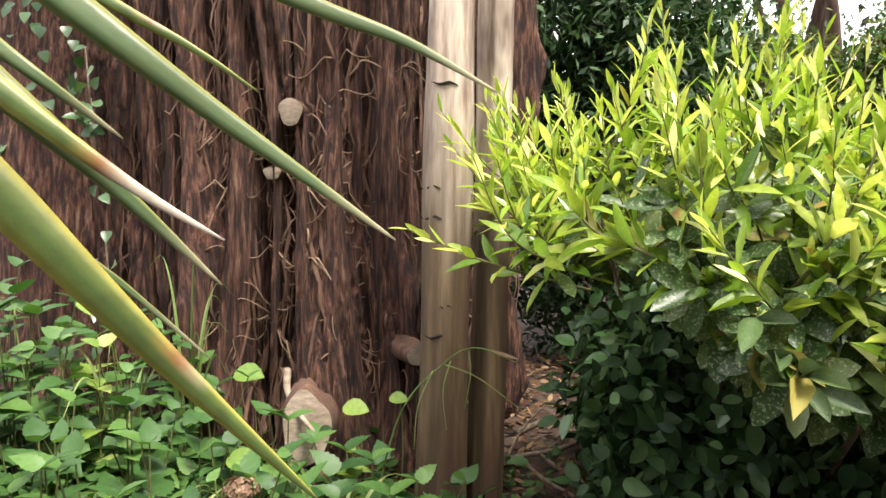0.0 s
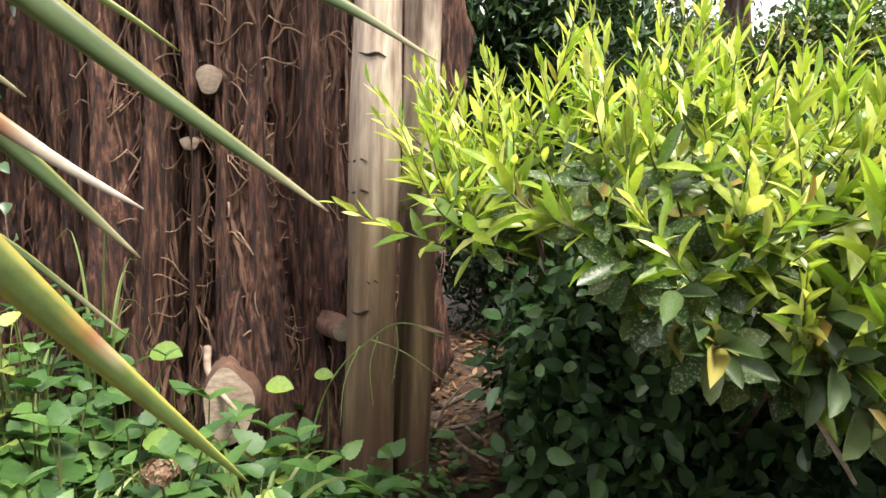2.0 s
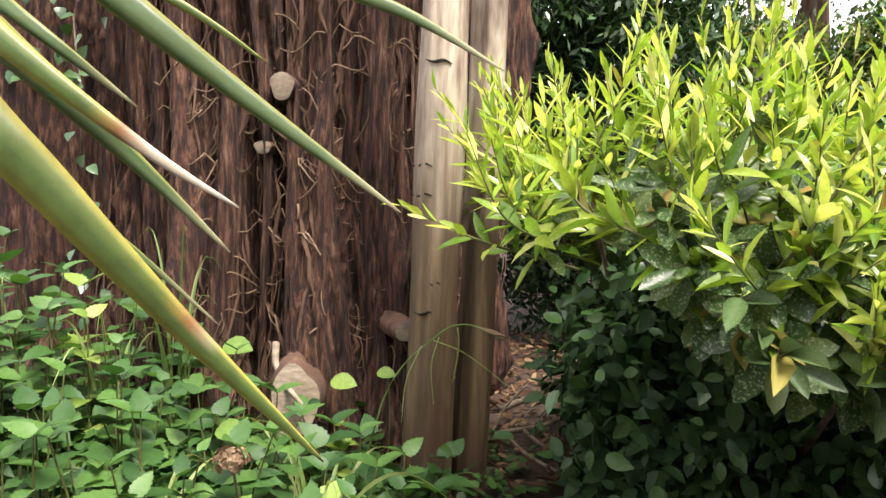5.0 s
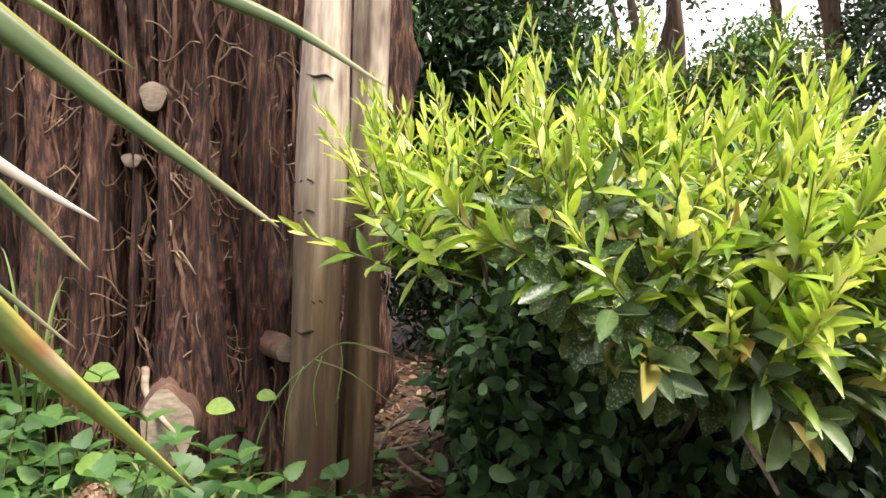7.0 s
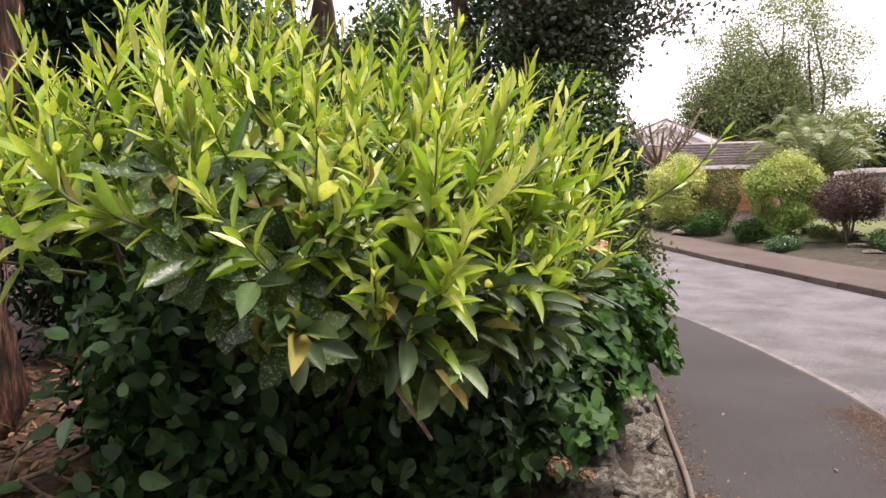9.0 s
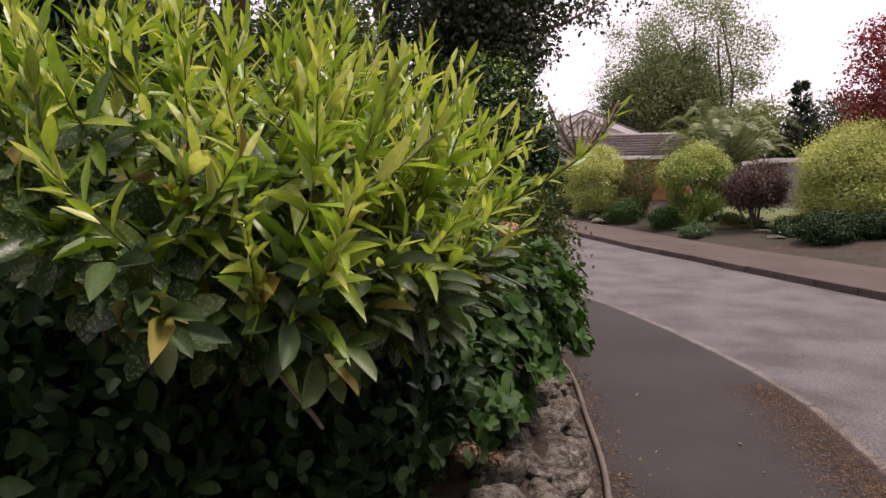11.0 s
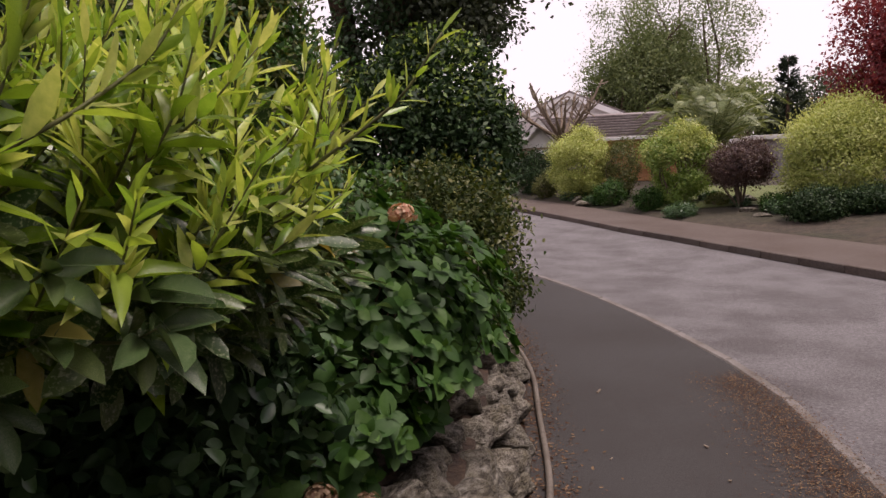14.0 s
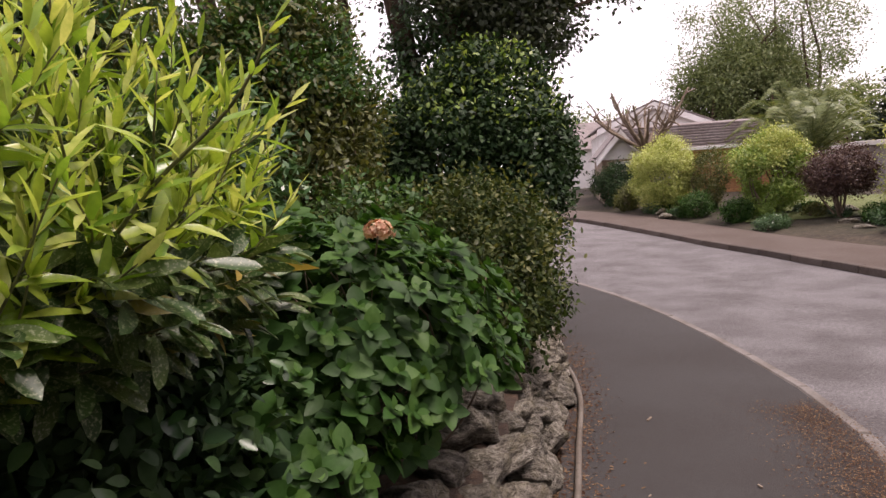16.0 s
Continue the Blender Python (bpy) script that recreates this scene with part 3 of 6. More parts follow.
rocks = [rock_mesh(s) for s in range(9)]
rock_wall = tagged(new("rock_wall"), "low dry wall of rough grey limestone rocks edging a bed", "stone wall", kind="structure")
ws = np.concatenate([[0], np.cumsum(np.linalg.norm(np.diff(WALL_FOOT, axis=0), axis=1))])
start = ws[np.argmin(np.abs(WALL_FOOT[:, 0] + 2.0))]
stop = ws[np.argmin(np.abs(WALL_FOOT[:, 1] - 8))]
for course, (zc, back, size) in enumerate([(0.08, 0.1, 0.125), (0.23, 0.15, 0.115), (0.37, 0.21, 0.11), (0.47, 0.34, 0.1)]):
    a = start + 0.1 * course
    while a < stop:
        s = size * rng.uniform(0.8, 1.4)
        k = int(np.searchsorted(ws, a + s))
        q = (a + s - ws[k - 1]) / (ws[k] - ws[k - 1])
        tg = WALL_FOOT[k + 1] - WALL_FOOT[k - 1]
        tg = tg / np.linalg.norm(tg)
        xy = WALL_FOOT[k - 1] * (1 - q) + WALL_FOOT[k] * q + np.array([-tg[1], tg[0]]) * (back + rng.normal(0, 0.025))
        m = pose(xy[0], xy[1], zc + rng.normal(0, 0.015), rng.normal(0, 14), rng.normal(0, 14), math.degrees(math.atan2(tg[1], tg[0])) + rng.normal(0, 18)) @ Matrix.Diagonal((s * 1.25, 0.15 * rng.uniform(0.9, 1.15), rng.uniform(0.105, 0.15), 1))
        part("rock", rocks[rng.integers(0, 9)], rock_wall, m=m)
        a += s * 2.05

hose = spline([(2.55, 1.58, 0.03), (3.16, 2.05, 0.03), (3.8, 2.64, 0.03), (4.4, 3.2, 0.035), (4.8, 3.68, 0.06), (5.0, 4.1, 0.14), (5.0, 4.4, 0.22)], 0.06)
v, f = tube(hose, [0.018, 0.018], 10)
tagged(part("garden_hose", mesh_of("garden_hose", v, f, M_PIPE)), "stiff grey pipe lying along the foot of the wall", "pipe")


def litter(name, n, along, off, spread, z, size, label, parent=None):
    """Dry leaf scraps strewn along a plan line between two places in x."""
    line = along
    idx = rng.integers(1, len(line) - 1, n)
    base = line[idx] + rng.normal(0, 0.08, (n, 2))
    t = unit(line[idx + 1] - line[idx - 1])
    o = off + np.sign(spread) * np.abs(rng.normal(0, abs(spread), n))
    xy = base - np.stack([-t[:, 1], t[:, 0]], 1) * o[:, None]
    p = np.column_stack([xy, np.full(n, z) + rng.uniform(0, 0.008, n)])
    a = rng.uniform(0, 6.28, n)
    d = np.column_stack([np.cos(a), np.sin(a), rng.normal(0, 0.12, n)])
    L = size * rng.uniform(0.5, 1.4, n)
    v, f = leaf_verts(p, d, unit(np.array([0, 0, 1.0]) + rng.normal(0, 0.2, (n, 3))), L, L * rng.uniform(0.3, 0.6, n), rng.uniform(-0.3, 0.2, n), 0.2, "oval")
    return tagged(part(name, mesh_of(name, v, f, M_LITTER), parent), label, "leaf litter", kind="stuff")


sel = (WALL_FOOT[:, 0] > 2.4) & (WALL_FOOT[:, 1] < 8)
litter("leaf_litter", 14000, WALL_FOOT[sel], -0.02, 0.085, 0.014, 0.02, "brown dry leaf scraps along the foot of the wall")
sel = (NEAR_KERB[:, 0] > 3.2) & (NEAR_KERB[:, 0] < 5.6)
litter("leaf_litter", 13000, NEAR_KERB[sel], -0.06, -0.17, 0.008, 0.011, "reddish brown litter near the kerb of the footpath")
# litter under the trees
n = 2600
p = np.column_stack([rng.uniform(-0.3, 1.7, n), rng.uniform(2.0, 4.6, n), np.full(n, 0.69) + rng.uniform(0, 0.03, n)])
a = rng.uniform(0, 6.28, n)
L = rng.uniform(0.03, 0.075, n)
v, f = leaf_verts(p, np.column_stack([np.cos(a), np.sin(a), rng.normal(0, 0.25, n)]), unit(np.array([0, 0, 1.0]) + rng.normal(0, 0.4, (n, 3))), L, L * 0.4, rng.uniform(-0.3, 0.3, n), 0.3, "oval")
tagged(part("leaf_litter", mesh_of("leaf_litter", v, f, M_LITTER)), "thick brown dry leaves on shaded soil", "leaf litter", kind="stuff")
chips = [(4.446, 2.667, 0.03, 0.05, 20), (4.051, 1.719, 0.022, 0.02, 70), (3.6, 2.0, 0.012, 0.02, 10), (3.75, 1.45, 0.015, 0.012, 130), (4.6, 1.9, 0.012, 0.014, 40)]
for x, y, w, l, r in chips:
    tagged(part("wood_chip", box_mesh("wood_chip", M_TWIG if l > 0.04 else M_CUT, (-l * 0.7, -w / 4, 0.0), (l * 0.7, w / 4, 0.008), 0.002), m=pose(x, y, 0.013, 0, 0, r)), "small pale chip lying on the footpath", "chip", "chips on the path")


# ---- the great tree ----
TREE = np.array([-0.72, 3.38])
tree = thing("redwood_tree", (TREE[0], TREE[1], 0.6), "giant tree with reddish brown stringy fibrous bark", "tree")


def trunk_radius(a, z, fine=True):
    """Radius of the trunk at angle a and height z: lobes, root flare and stringy ridges."""
    flare = 0.16 * np.exp(-(z - 0.6) / 0.55) * np.clip((-0.55 - a) / 0.4, 0.0, 1.0)
    twist = a + 0.1 * (z - 1.2)
    low = np.exp(-np.maximum(0, z - 0.6) / 1.5)
    lobes = 0.025 * np.cos(7 * twist + 0.6) + 0.03 * np.cos(4 * twist + 2.0) + 0.03 * np.cos(15 * twist + 1.0 + 2.0 * np.sin(z * 0.7))
    lobes = lobes + low * (0.19 * np.exp(-((a + 1.38 - 0.07 * (z - 1.2)) / 0.085) ** 2) + 0.18 * np.exp(-((a + 1.13) / 0.07) ** 2) + 0.1 * np.exp(-((a + 1.75) / 0.1) ** 2)) - 0.1 * np.exp(-((a + 0.93) / 0.06) ** 2) - 0.045 * np.exp(-((a + 1.57 + 0.05 * np.sin(2 * z)) / 0.09) ** 2)
    r = 0.93 + flare * (1 + 0.8 * np.cos(5 * a + 0.4)) + lobes * (0.9 + 0.5 * np.exp(-(z - 0.6) / 0.8))
    r = r - 0.14 * np.clip((a + 0.78) / 0.3, 0, 1) * np.exp(-np.maximum(0, z - 0.6) / 1.1)
    if fine:
        wav = 0.05 * np.stack([vnoise(np.column_stack([a * 3, z * 1.2, a * 0]), 21)], 1)[:, 0]
        r = r - 0.13 * np.clip(1 - np.abs(vnoise(np.column_stack([(a + wav) * 6.5, z * 0.45, np.zeros_like(a)]), 31)) / 0.16, 0, 1)
        for fr, zf, am, sd in ((9, 0.7, 0.1, 1), (22, 1.1, 0.075, 2), (55, 1.8, 0.034, 3), (130, 3.2, 0.014, 4)):
            q = vnoise(np.column_stack([(a + wav) * fr, z * zf, np.zeros_like(a)]), sd)
            r = r + am * (0.5 - np.abs(q)) * 1.6
    return r


na, nz = 800, 330
A, Z = np.meshgrid(np.linspace(-1.5 * np.pi + 0.15, 0.5 * np.pi - 0.3 , na), np.linspace(0.5, 4.2, nz))
r = trunk_radius(A.ravel(), Z.ravel())
v = np.column_stack([r * np.cos(A.ravel()), r * np.sin(A.ravel()), Z.ravel() - 0.6])
f = [(j * na + i, j * na + i + 1, (j + 1) * na + i + 1, (j + 1) * na + i) for j in range(nz - 1) for i in range(na - 1)]
part("trunk", mesh_of("trunk", v, f, M_BARK), tree)
up, _ = tube([(0, 0, 3.4), (0.05, 0.1, 6.0), (0, 0.2, 9.0), (0, 0.2, 13.0)], [0.93, 0.75, 0.55, 0.2], 24, 0.15, 3), 0
part("upper_trunk", mesh_of("upper_trunk", up[0], up[1], M_BARK), tree)


def on_trunk(x, z, lift=0.0):
    """Place on the side of the trunk that faces the path, at a plan x."""
    a = -math.acos(max(-1, min(1, (x - TREE[0]) / 1.0)))
    for _ in range(6):
        r = float(trunk_radius(np.array([a]), np.array([z]), False)[0]) + lift
        a = -math.acos(max(-1, min(1, (x - TREE[0]) / r)))
    return np.array([r * math.cos(a), r * math.sin(a), z - 0.6]), a


# hanging strings of bark, each following the surface
pieces = []
for k in range(900):
    x0 = rng.uniform(-1.66, 0.2)
    z0 = rng.uniform(0.75, 3.2)
    length = rng.uniform(0.08, 0.5)
    p0, a0 = on_trunk(x0, z0)
    zz = np.linspace(z0, z0 - length, 7)
    aa = a0 + np.cumsum(rng.normal(0, 0.012, 7)) + rng.normal(0, 0.03) * np.linspace(0, 1, 7)
    rr = trunk_radius(aa, zz, False) + 0.03 + rng.uniform(0.0, 0.03) * np.sin(np.linspace(0, 3.1, 7)) + rng.uniform(0, 0.02)
    w = rng.uniform(0.002, 0.008)
    c = np.column_stack([rr * np.cos(aa), rr * np.sin(aa), zz - 0.6])
    s = np.column_stack([-np.sin(aa), np.cos(aa), rng.normal(0, 0.2, 7)]) * (w * np.array([0.5, 1, 1.1, 1, 0.9, 0.7, 0.2]))[:, None]
    o = np.column_stack([np.cos(aa), np.sin(aa), 0 * aa]) * 0.004
    vv = np.stack([c - s, c + o, c + s], 1).reshape(-1, 3)
    pieces.append((vv, [(3 * i + j, 3 * i + j + 1, 3 * i + j + 4, 3 * i + j + 3) for i in range(6) for j in (0, 1)]))
v, f = join(pieces)
tagged(part("bark_strip", mesh_of("bark_strip", v, f, M_FIBRE), tree, "peeling strings of grey-brown bark"), kind="stuff")
# curling dead ivy stems and rootlets on the bark
for k in range(95):
    x0, z0 = rng.uniform(-0.95, -0.05), rng.uniform(1.0, 2.2)
    m0 = rng.uniform(0.1, 0.35)
    ang = rng.uniform(-0.9, 0.9) - (0.7 if k % 2 else 0)
    pts = []
    for s in np.linspace(0, 1, 9):
        xx = x0 + m0 * s * math.cos(ang) * (1 if k % 3 else -1) + rng.normal(0, 0.008)
        z1 = z0 + m0 * s * math.sin(ang) + 0.03 * math.sin(9 * s + k)
        p, _ = on_trunk(min(0.2, max(-1.6, xx)), z1, 0.065 + 0.02 * math.sin(5 * s + k))
        pts.append(p)
    v, f = tube(spline(pts, 0.02), [rng.uniform(0.002, 0.0045), 0.0012], 5)
    part("rootlet", mesh_of("rootlet", v, f, M_ROOTLET), tree)


def sawn_knot(x, z, w, h, out, tilt=0):
    """A sawn branch stub: a bark collar with a pale face."""
    p, a = on_trunk(x, z)
    n = 28
    t = np.arange(n) / n * 2 * np.pi
    wob = 1 + 0.07 * np.sin(3 * t + x * 9) + 0.04 * np.sin(5 * t)
    rings = []
    for rad, d in ((1.25, -0.03), (1.12, out * 0.7), (1.0, out), (0.6, out + 0.004), (0.0001, out + 0.002)):
        rings.append(np.column_stack([w * rad * wob * np.cos(t), -np.full(n, d), h * rad * wob * np.sin(t)]))
    v = np.vstack(rings)
    f = [(k * n + i, k * n + (i + 1) % n, (k + 1) * n + (i + 1) % n, (k + 1) * n + i) for k in range(4) for i in range(n)]
    rot = pose(*p, tilt, 0, math.degrees(a) + 90)
    collar = part("branch_stub", mesh_of("branch_stub", v[:3 * n], [q for q in f if max(q) < 3 * n], M_FIBRE), tree, "sawn-off branch stub", m=rot)
    part("sawn_face", mesh_of("sawn_face", v[2 * n:] + [0, -0.002, 0], [tuple(i - 2 * n for i in q) for q in f if min(q) >= 2 * n], M_CUT), collar, "pale sawn wood face")


sawn_knot(-0.66, 2.0, 0.042, 0.05, 0.135)
sawn_knot(-0.72, 1.78, 0.032, 0.024, 0.12)
sawn_knot(-0.25, 1.16, 0.042, 0.038, 0.2)
sawn_knot(-0.535, 0.93, 0.075, 0.12, 0.15, -8)
pts = [on_trunk(x, z, o)[0] for x, z, o in ((-0.62, 1.1, 0.16), (-0.6, 1.04, 0.19), (-0.53, 1.0, 0.21), (-0.46, 0.94, 0.2))]
v, f = tube(spline(pts, 0.02), [0.013, 0.011, 0.009, 0.006], 8, 0.3, 5)
part("broken_stick", mesh_of("broken_stick", v, f, M_CUT), tree, "pale broken stick on the stub")
foliage("crown", (0, 0.9, 7.6), (2.6, 2.6, 3.2), 9000, 0.16, L_TREE, tree, 260, 0.3, -0.7, 0.4, 0.35, far=True)
limbs("limb", (0, 0.1, 4.6), [(2.0, 0.5, 6.4), (-1.8, 1.0, 6.6), (0.6, 2.4, 7.2), (-0.6, -1.2, 7.4), (1.2, 1.6, 8.6)], 0.16, M_BARK, tree)


# ---- bare trunk and its darker neighbour ----
def stem_post(name, base, top, r0, r1, mat, label, seed, sides=40):
    ob = thing(name, base, label, "post")
    base, top = np.asarray(base, float), np.asarray(top, float)
    nz = 150
    s = np.linspace(0, 1, nz)
    a = np.arange(sides) / sides * 2 * np.pi
    S, Aa = np.meshgrid(s, a, indexing="ij")
    c = (top - base)[None] * S.ravel()[:, None]
    rr = (r0 + (r1 - r0) * S.ravel()) * (1 + 0.1 * vnoise(np.column_stack([np.cos(Aa.ravel()) * 1.3, np.sin(Aa.ravel()) * 1.3, S.ravel() * 5]), seed) + 0.05 * np.cos(2 * Aa.ravel() + seed))
    rr = rr - 0.004 * np.maximum(0, vnoise(np.column_stack([np.cos(Aa.ravel()) * 9, np.sin(Aa.ravel()) * 9, S.ravel() * 4]), seed + 3)) * 2
    v = c + np.column_stack([rr * np.cos(Aa.ravel()), rr * np.sin(Aa.ravel()), 0 * rr])
    f = [(j * sides + i, j * sides + (i + 1) % sides, (j + 1) * sides + (i + 1) % sides, (j + 1) * sides + i) for j in range(nz - 1) for i in range(sides)]
    part("stem", mesh_of("stem", v, f, mat), ob)
    return ob


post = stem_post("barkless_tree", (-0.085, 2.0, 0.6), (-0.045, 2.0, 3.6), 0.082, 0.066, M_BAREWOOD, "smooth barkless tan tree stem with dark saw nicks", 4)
stem_post("dead_sapling", (0.055, 2.1, 0.6), (0.09, 2.14, 3.4), 0.062, 0.055, M_BAREWOOD, "weathered dead stem paler towards the top beside a bare trunk", 8, 28)
for z, x, w, tl in ((2.02, -0.08, 0.04, -6), (1.715, -0.125, 0.036, 0), (1.625, -0.12, 0.035, 2), (1.36, -0.07, 0.018, 0), (1.27, -0.1, 0.035, 4)):
    u = np.linspace(-1, 1, 12)
    th = 0.003 * (1 - u ** 2) + 0.0006
    cx = x + w * u
    base_x = -0.085 + 0.04 * (z - 0.6) / 3
    yy = 2.0 - np.sqrt(np.maximum(0.0004, (0.0835 - 0.016 * (z - 0.6) / 3) ** 2 - (cx - base_x) ** 2))
    zz = z + u * w * math.tan(radians(tl)) + 0.004 * np.sin(u * 4)
    vv = np.vstack([np.column_stack([cx, yy - 0.006, zz - th]), np.column_stack([cx, yy - 0.006, zz + th]), np.column_stack([cx, yy + 0.02, zz + th]), np.column_stack([cx, yy + 0.02, zz - th])]) - np.array([-0.085, 2.0, 0.6])
    part("saw_nick", mesh_of("saw_nick", vv, [(r * 12 + i, r * 12 + i + 1, ((r + 1) % 4) * 12 + i + 1, ((r + 1) % 4) * 12 + i) for r in range(4) for i in range(11)], M_DARKCUT), post, "dark saw nick")


# ---- laurel ----
laurel = thing("laurel_shrub", (0.8, 1.8, 0.62), "cherry laurel shrub with bright yellow-green young shoots", "shrub")
LB = np.array([0.8, 1.8, 0.62])
acc = {"new": [], "mid": [], "old": [], "olive": []}
stems = []


def add_leaf(kind, p, d, nrm, L, W, curl, fold):
    acc[kind].append((p, d, nrm, L, W, curl, fold))


def shoot(path, r0, count, first, L0, W0, young, droop=0.0, axils=0.0):
    """One shoot along a path: spiral leaves, long and spreading low down, short and upright at the tip."""
    c = spline(path, 0.02)
    stems.append((c, r0))
    t = unit(np.gradient(c, axis=0))
    spin = rng.uniform(0, 6.28)
    for k in range(count):
        s = first + (1 - first) * (k / (count - 1)) ** 0.85
        i = min(len(c) - 1, int(s * (len(c) - 1)))
        ax = t[i]
        e1 = unit(np.cross(ax, [0.3, 0.2, 1.0]))
        e2 = np.cross(ax, e1)
        th = spin + 2.4 * k + rng.normal(0, 0.25)
        out = e1 * math.cos(th) + e2 * math.sin(th)
        open_ = 1.3 - 1.0 * s ** 1.3 + rng.normal(0, 0.17)
        d = unit(ax * math.cos(open_) + out * math.sin(open_) + np.array([0, 0, -droop]) + rng.normal(0, 0.07, 3))
        nrm = unit(ax * 0.9 - out * 0.35 + np.array([0, 0, 0.5]))
        size = (1.38 - 0.82 * s) * rng.uniform(0.8, 1.15) if young != "old" else rng.uniform(0.8, 1.25)
        kind = young if (s > 0.48 + rng.normal(0, 0.15) or young == "old") else ("mid" if young == "new" else "old")
        if kind == "mid" and s < 0.2 and rng.random() < 0.3:
            kind = "old"
        if rng.random() < (0.05 if kind == "old" else 0.006):
            kind = "olive"
        add_leaf(kind, c[i], d, nrm, L0 * size, W0 * size * (1.05 if s < 0.6 else 0.85), rng.uniform(0.0, 0.3) if s < 0.7 else rng.uniform(-0.08, 0.12), rng.uniform(0.15, 0.6))
        if 0.2 < s < 0.85 and rng.random() < axils:
            for j in range(4):
                w = unit(ax * 1.1 + out * 0.55 + np.array([0, 0, 0.35]) + rng.normal(0, 0.2, 3))
                add_leaf("new", c[i] + w * 0.012, w, unit(np.cross(w, rng.normal(0, 1, 3))), L0 * rng.uniform(0.4, 0.68), W0 * rng.uniform(0.4, 0.6), rng.uniform(-0.05, 0.12), 0.5)


C, RA = np.array([0.78, 1.78, 1.5]), np.array([1.0, 0.86, 0.46])


def lower_edge(x):
    return np.interp(x, [-0.3, 0.1, 0.35, 0.5, 0.62, 1.8], [1.6, 1.56, 1.5, 1.36, 1.24, 1.18])


# young shoots that bend outward and up over the whole crown
dirs = sphere_dirs(300, -0.2, 1.0)
for u in dirs:
    p = C + RA * u * rng.uniform(0.84, 1.06)
    if p[2] < lower_edge(p[0]) + 0.1 or p[0] < -0.01:
        continue
    lean = unit(np.array([u[0] * 0.85, u[1] * 0.85, 0.55 + 0.6 * max(0, u[2])]) + rng.normal(0, 0.22, 3))
    ln = rng.uniform(0.24, 0.42)
    b = p - lean * ln * 0.8
    if b[2] < lower_edge(b[0]) - 0.06:
        continue
    mid = b + lean * ln * 0.5 + np.array([u[0], u[1], -0.3]) * 0.02 + rng.normal(0, 0.012, 3)
    shoot([b, mid, b + lean * ln + np.array([0, 0, 0.04])], 0.0032, int(rng.integers(14, 20)), 0.05, 0.1, 0.0255, "new", 0.0, 0.12)
# a few long leaders
for x, y, z, tx, ty, tz in [(0.3, 1.6, 1.7, 0.42, 1.55, 2.1), (0.75, 1.7, 1.8, 0.8, 1.7, 2.2), (1.1, 1.7, 1.8, 1.2, 1.65, 2.2), (1.35, 1.75, 1.75, 1.5, 1.7, 2.12), (0.55, 1.95, 1.8, 0.55, 1.95, 2.25), (0.95, 2.0, 1.8, 1.0, 2.05, 2.3), (1.25, 2.1, 1.8, 1.35, 2.15, 2.25), (0.9, 1.2, 1.6, 0.93, 1.1, 1.92), (1.2, 1.3, 1.6, 1.25, 1.2, 1.92)]:
    shoot([(x, y, z), ((x + tx) / 2 + 0.02, (y + ty) / 2, (z + tz) / 2), (tx, ty, tz)], 0.004, 20, 0.1, 0.1, 0.023, "new", 0.0, 0.2)
# branches that stand out from the face of the crown
for path, count in (([(0.52, 1.4, 1.3), (0.468, 1.18, 1.458), (0.425, 1.13, 1.6), (0.405, 1.13, 1.715), (0.42, 1.13, 1.83)], 24),
                    ([(0.54, 1.3, 1.4), (0.46, 1.18, 1.49), (0.323, 1.16, 1.565), (0.227, 1.2, 1.61), (0.158, 1.18, 1.71), (0.14, 1.17, 1.8)], 26),
                    ([(0.56, 1.32, 1.4), (0.596, 1.15, 1.522), (0.65, 1.1, 1.65), (0.692, 1.1, 1.75), (0.73, 1.1, 1.84)], 22),
                    ([(0.68, 1.25, 1.3), (0.74, 1.08, 1.37), (0.85, 1.0, 1.526), (0.994, 0.98, 1.622), (1.09, 0.98, 1.7), (1.15, 0.98, 1.81)], 26),
                    ([(0.72, 1.3, 1.45), (0.8, 1.15, 1.6), (0.84, 1.08, 1.76), (0.85, 1.06, 1.88)], 20),
                    ([(1.0, 1.3, 1.4), (1.1, 1.12, 1.53), (1.17, 1.05, 1.66), (1.2, 1.02, 1.76)], 20)):
    shoot(path, 0.0055, count, 0.3, 0.115, 0.033, "new", 0.0, 0.25)
shoot([(1.2, 1.35, 1.36), (1.261, 1.2, 1.41), (1.33, 1.02, 1.53), (1.41, 0.88, 1.63), (1.451, 0.814, 1.725)], 0.0055, 24, 0.28, 0.085, 0.019, "new", 0.0, 0.45)
shoot([(1.261, 1.2, 1.41), (1.235, 1.08, 1.54), (1.2, 0.98, 1.7)], 0.004, 18, 0.2, 0.09, 0.021, "new", 0.0, 0.2)
shoot([(1.33, 1.02, 1.53), (1.33, 0.98, 1.6), (1.335, 0.95, 1.68)], 0.003, 9, 0.1, 0.075, 0.017, "new")
shoot([(0.3, 1.6, 1.45), (0.05, 1.5, 1.52), (-0.14, 1.42, 1.6)], 0.0045, 15, 0.2, 0.1, 0.03, "new")
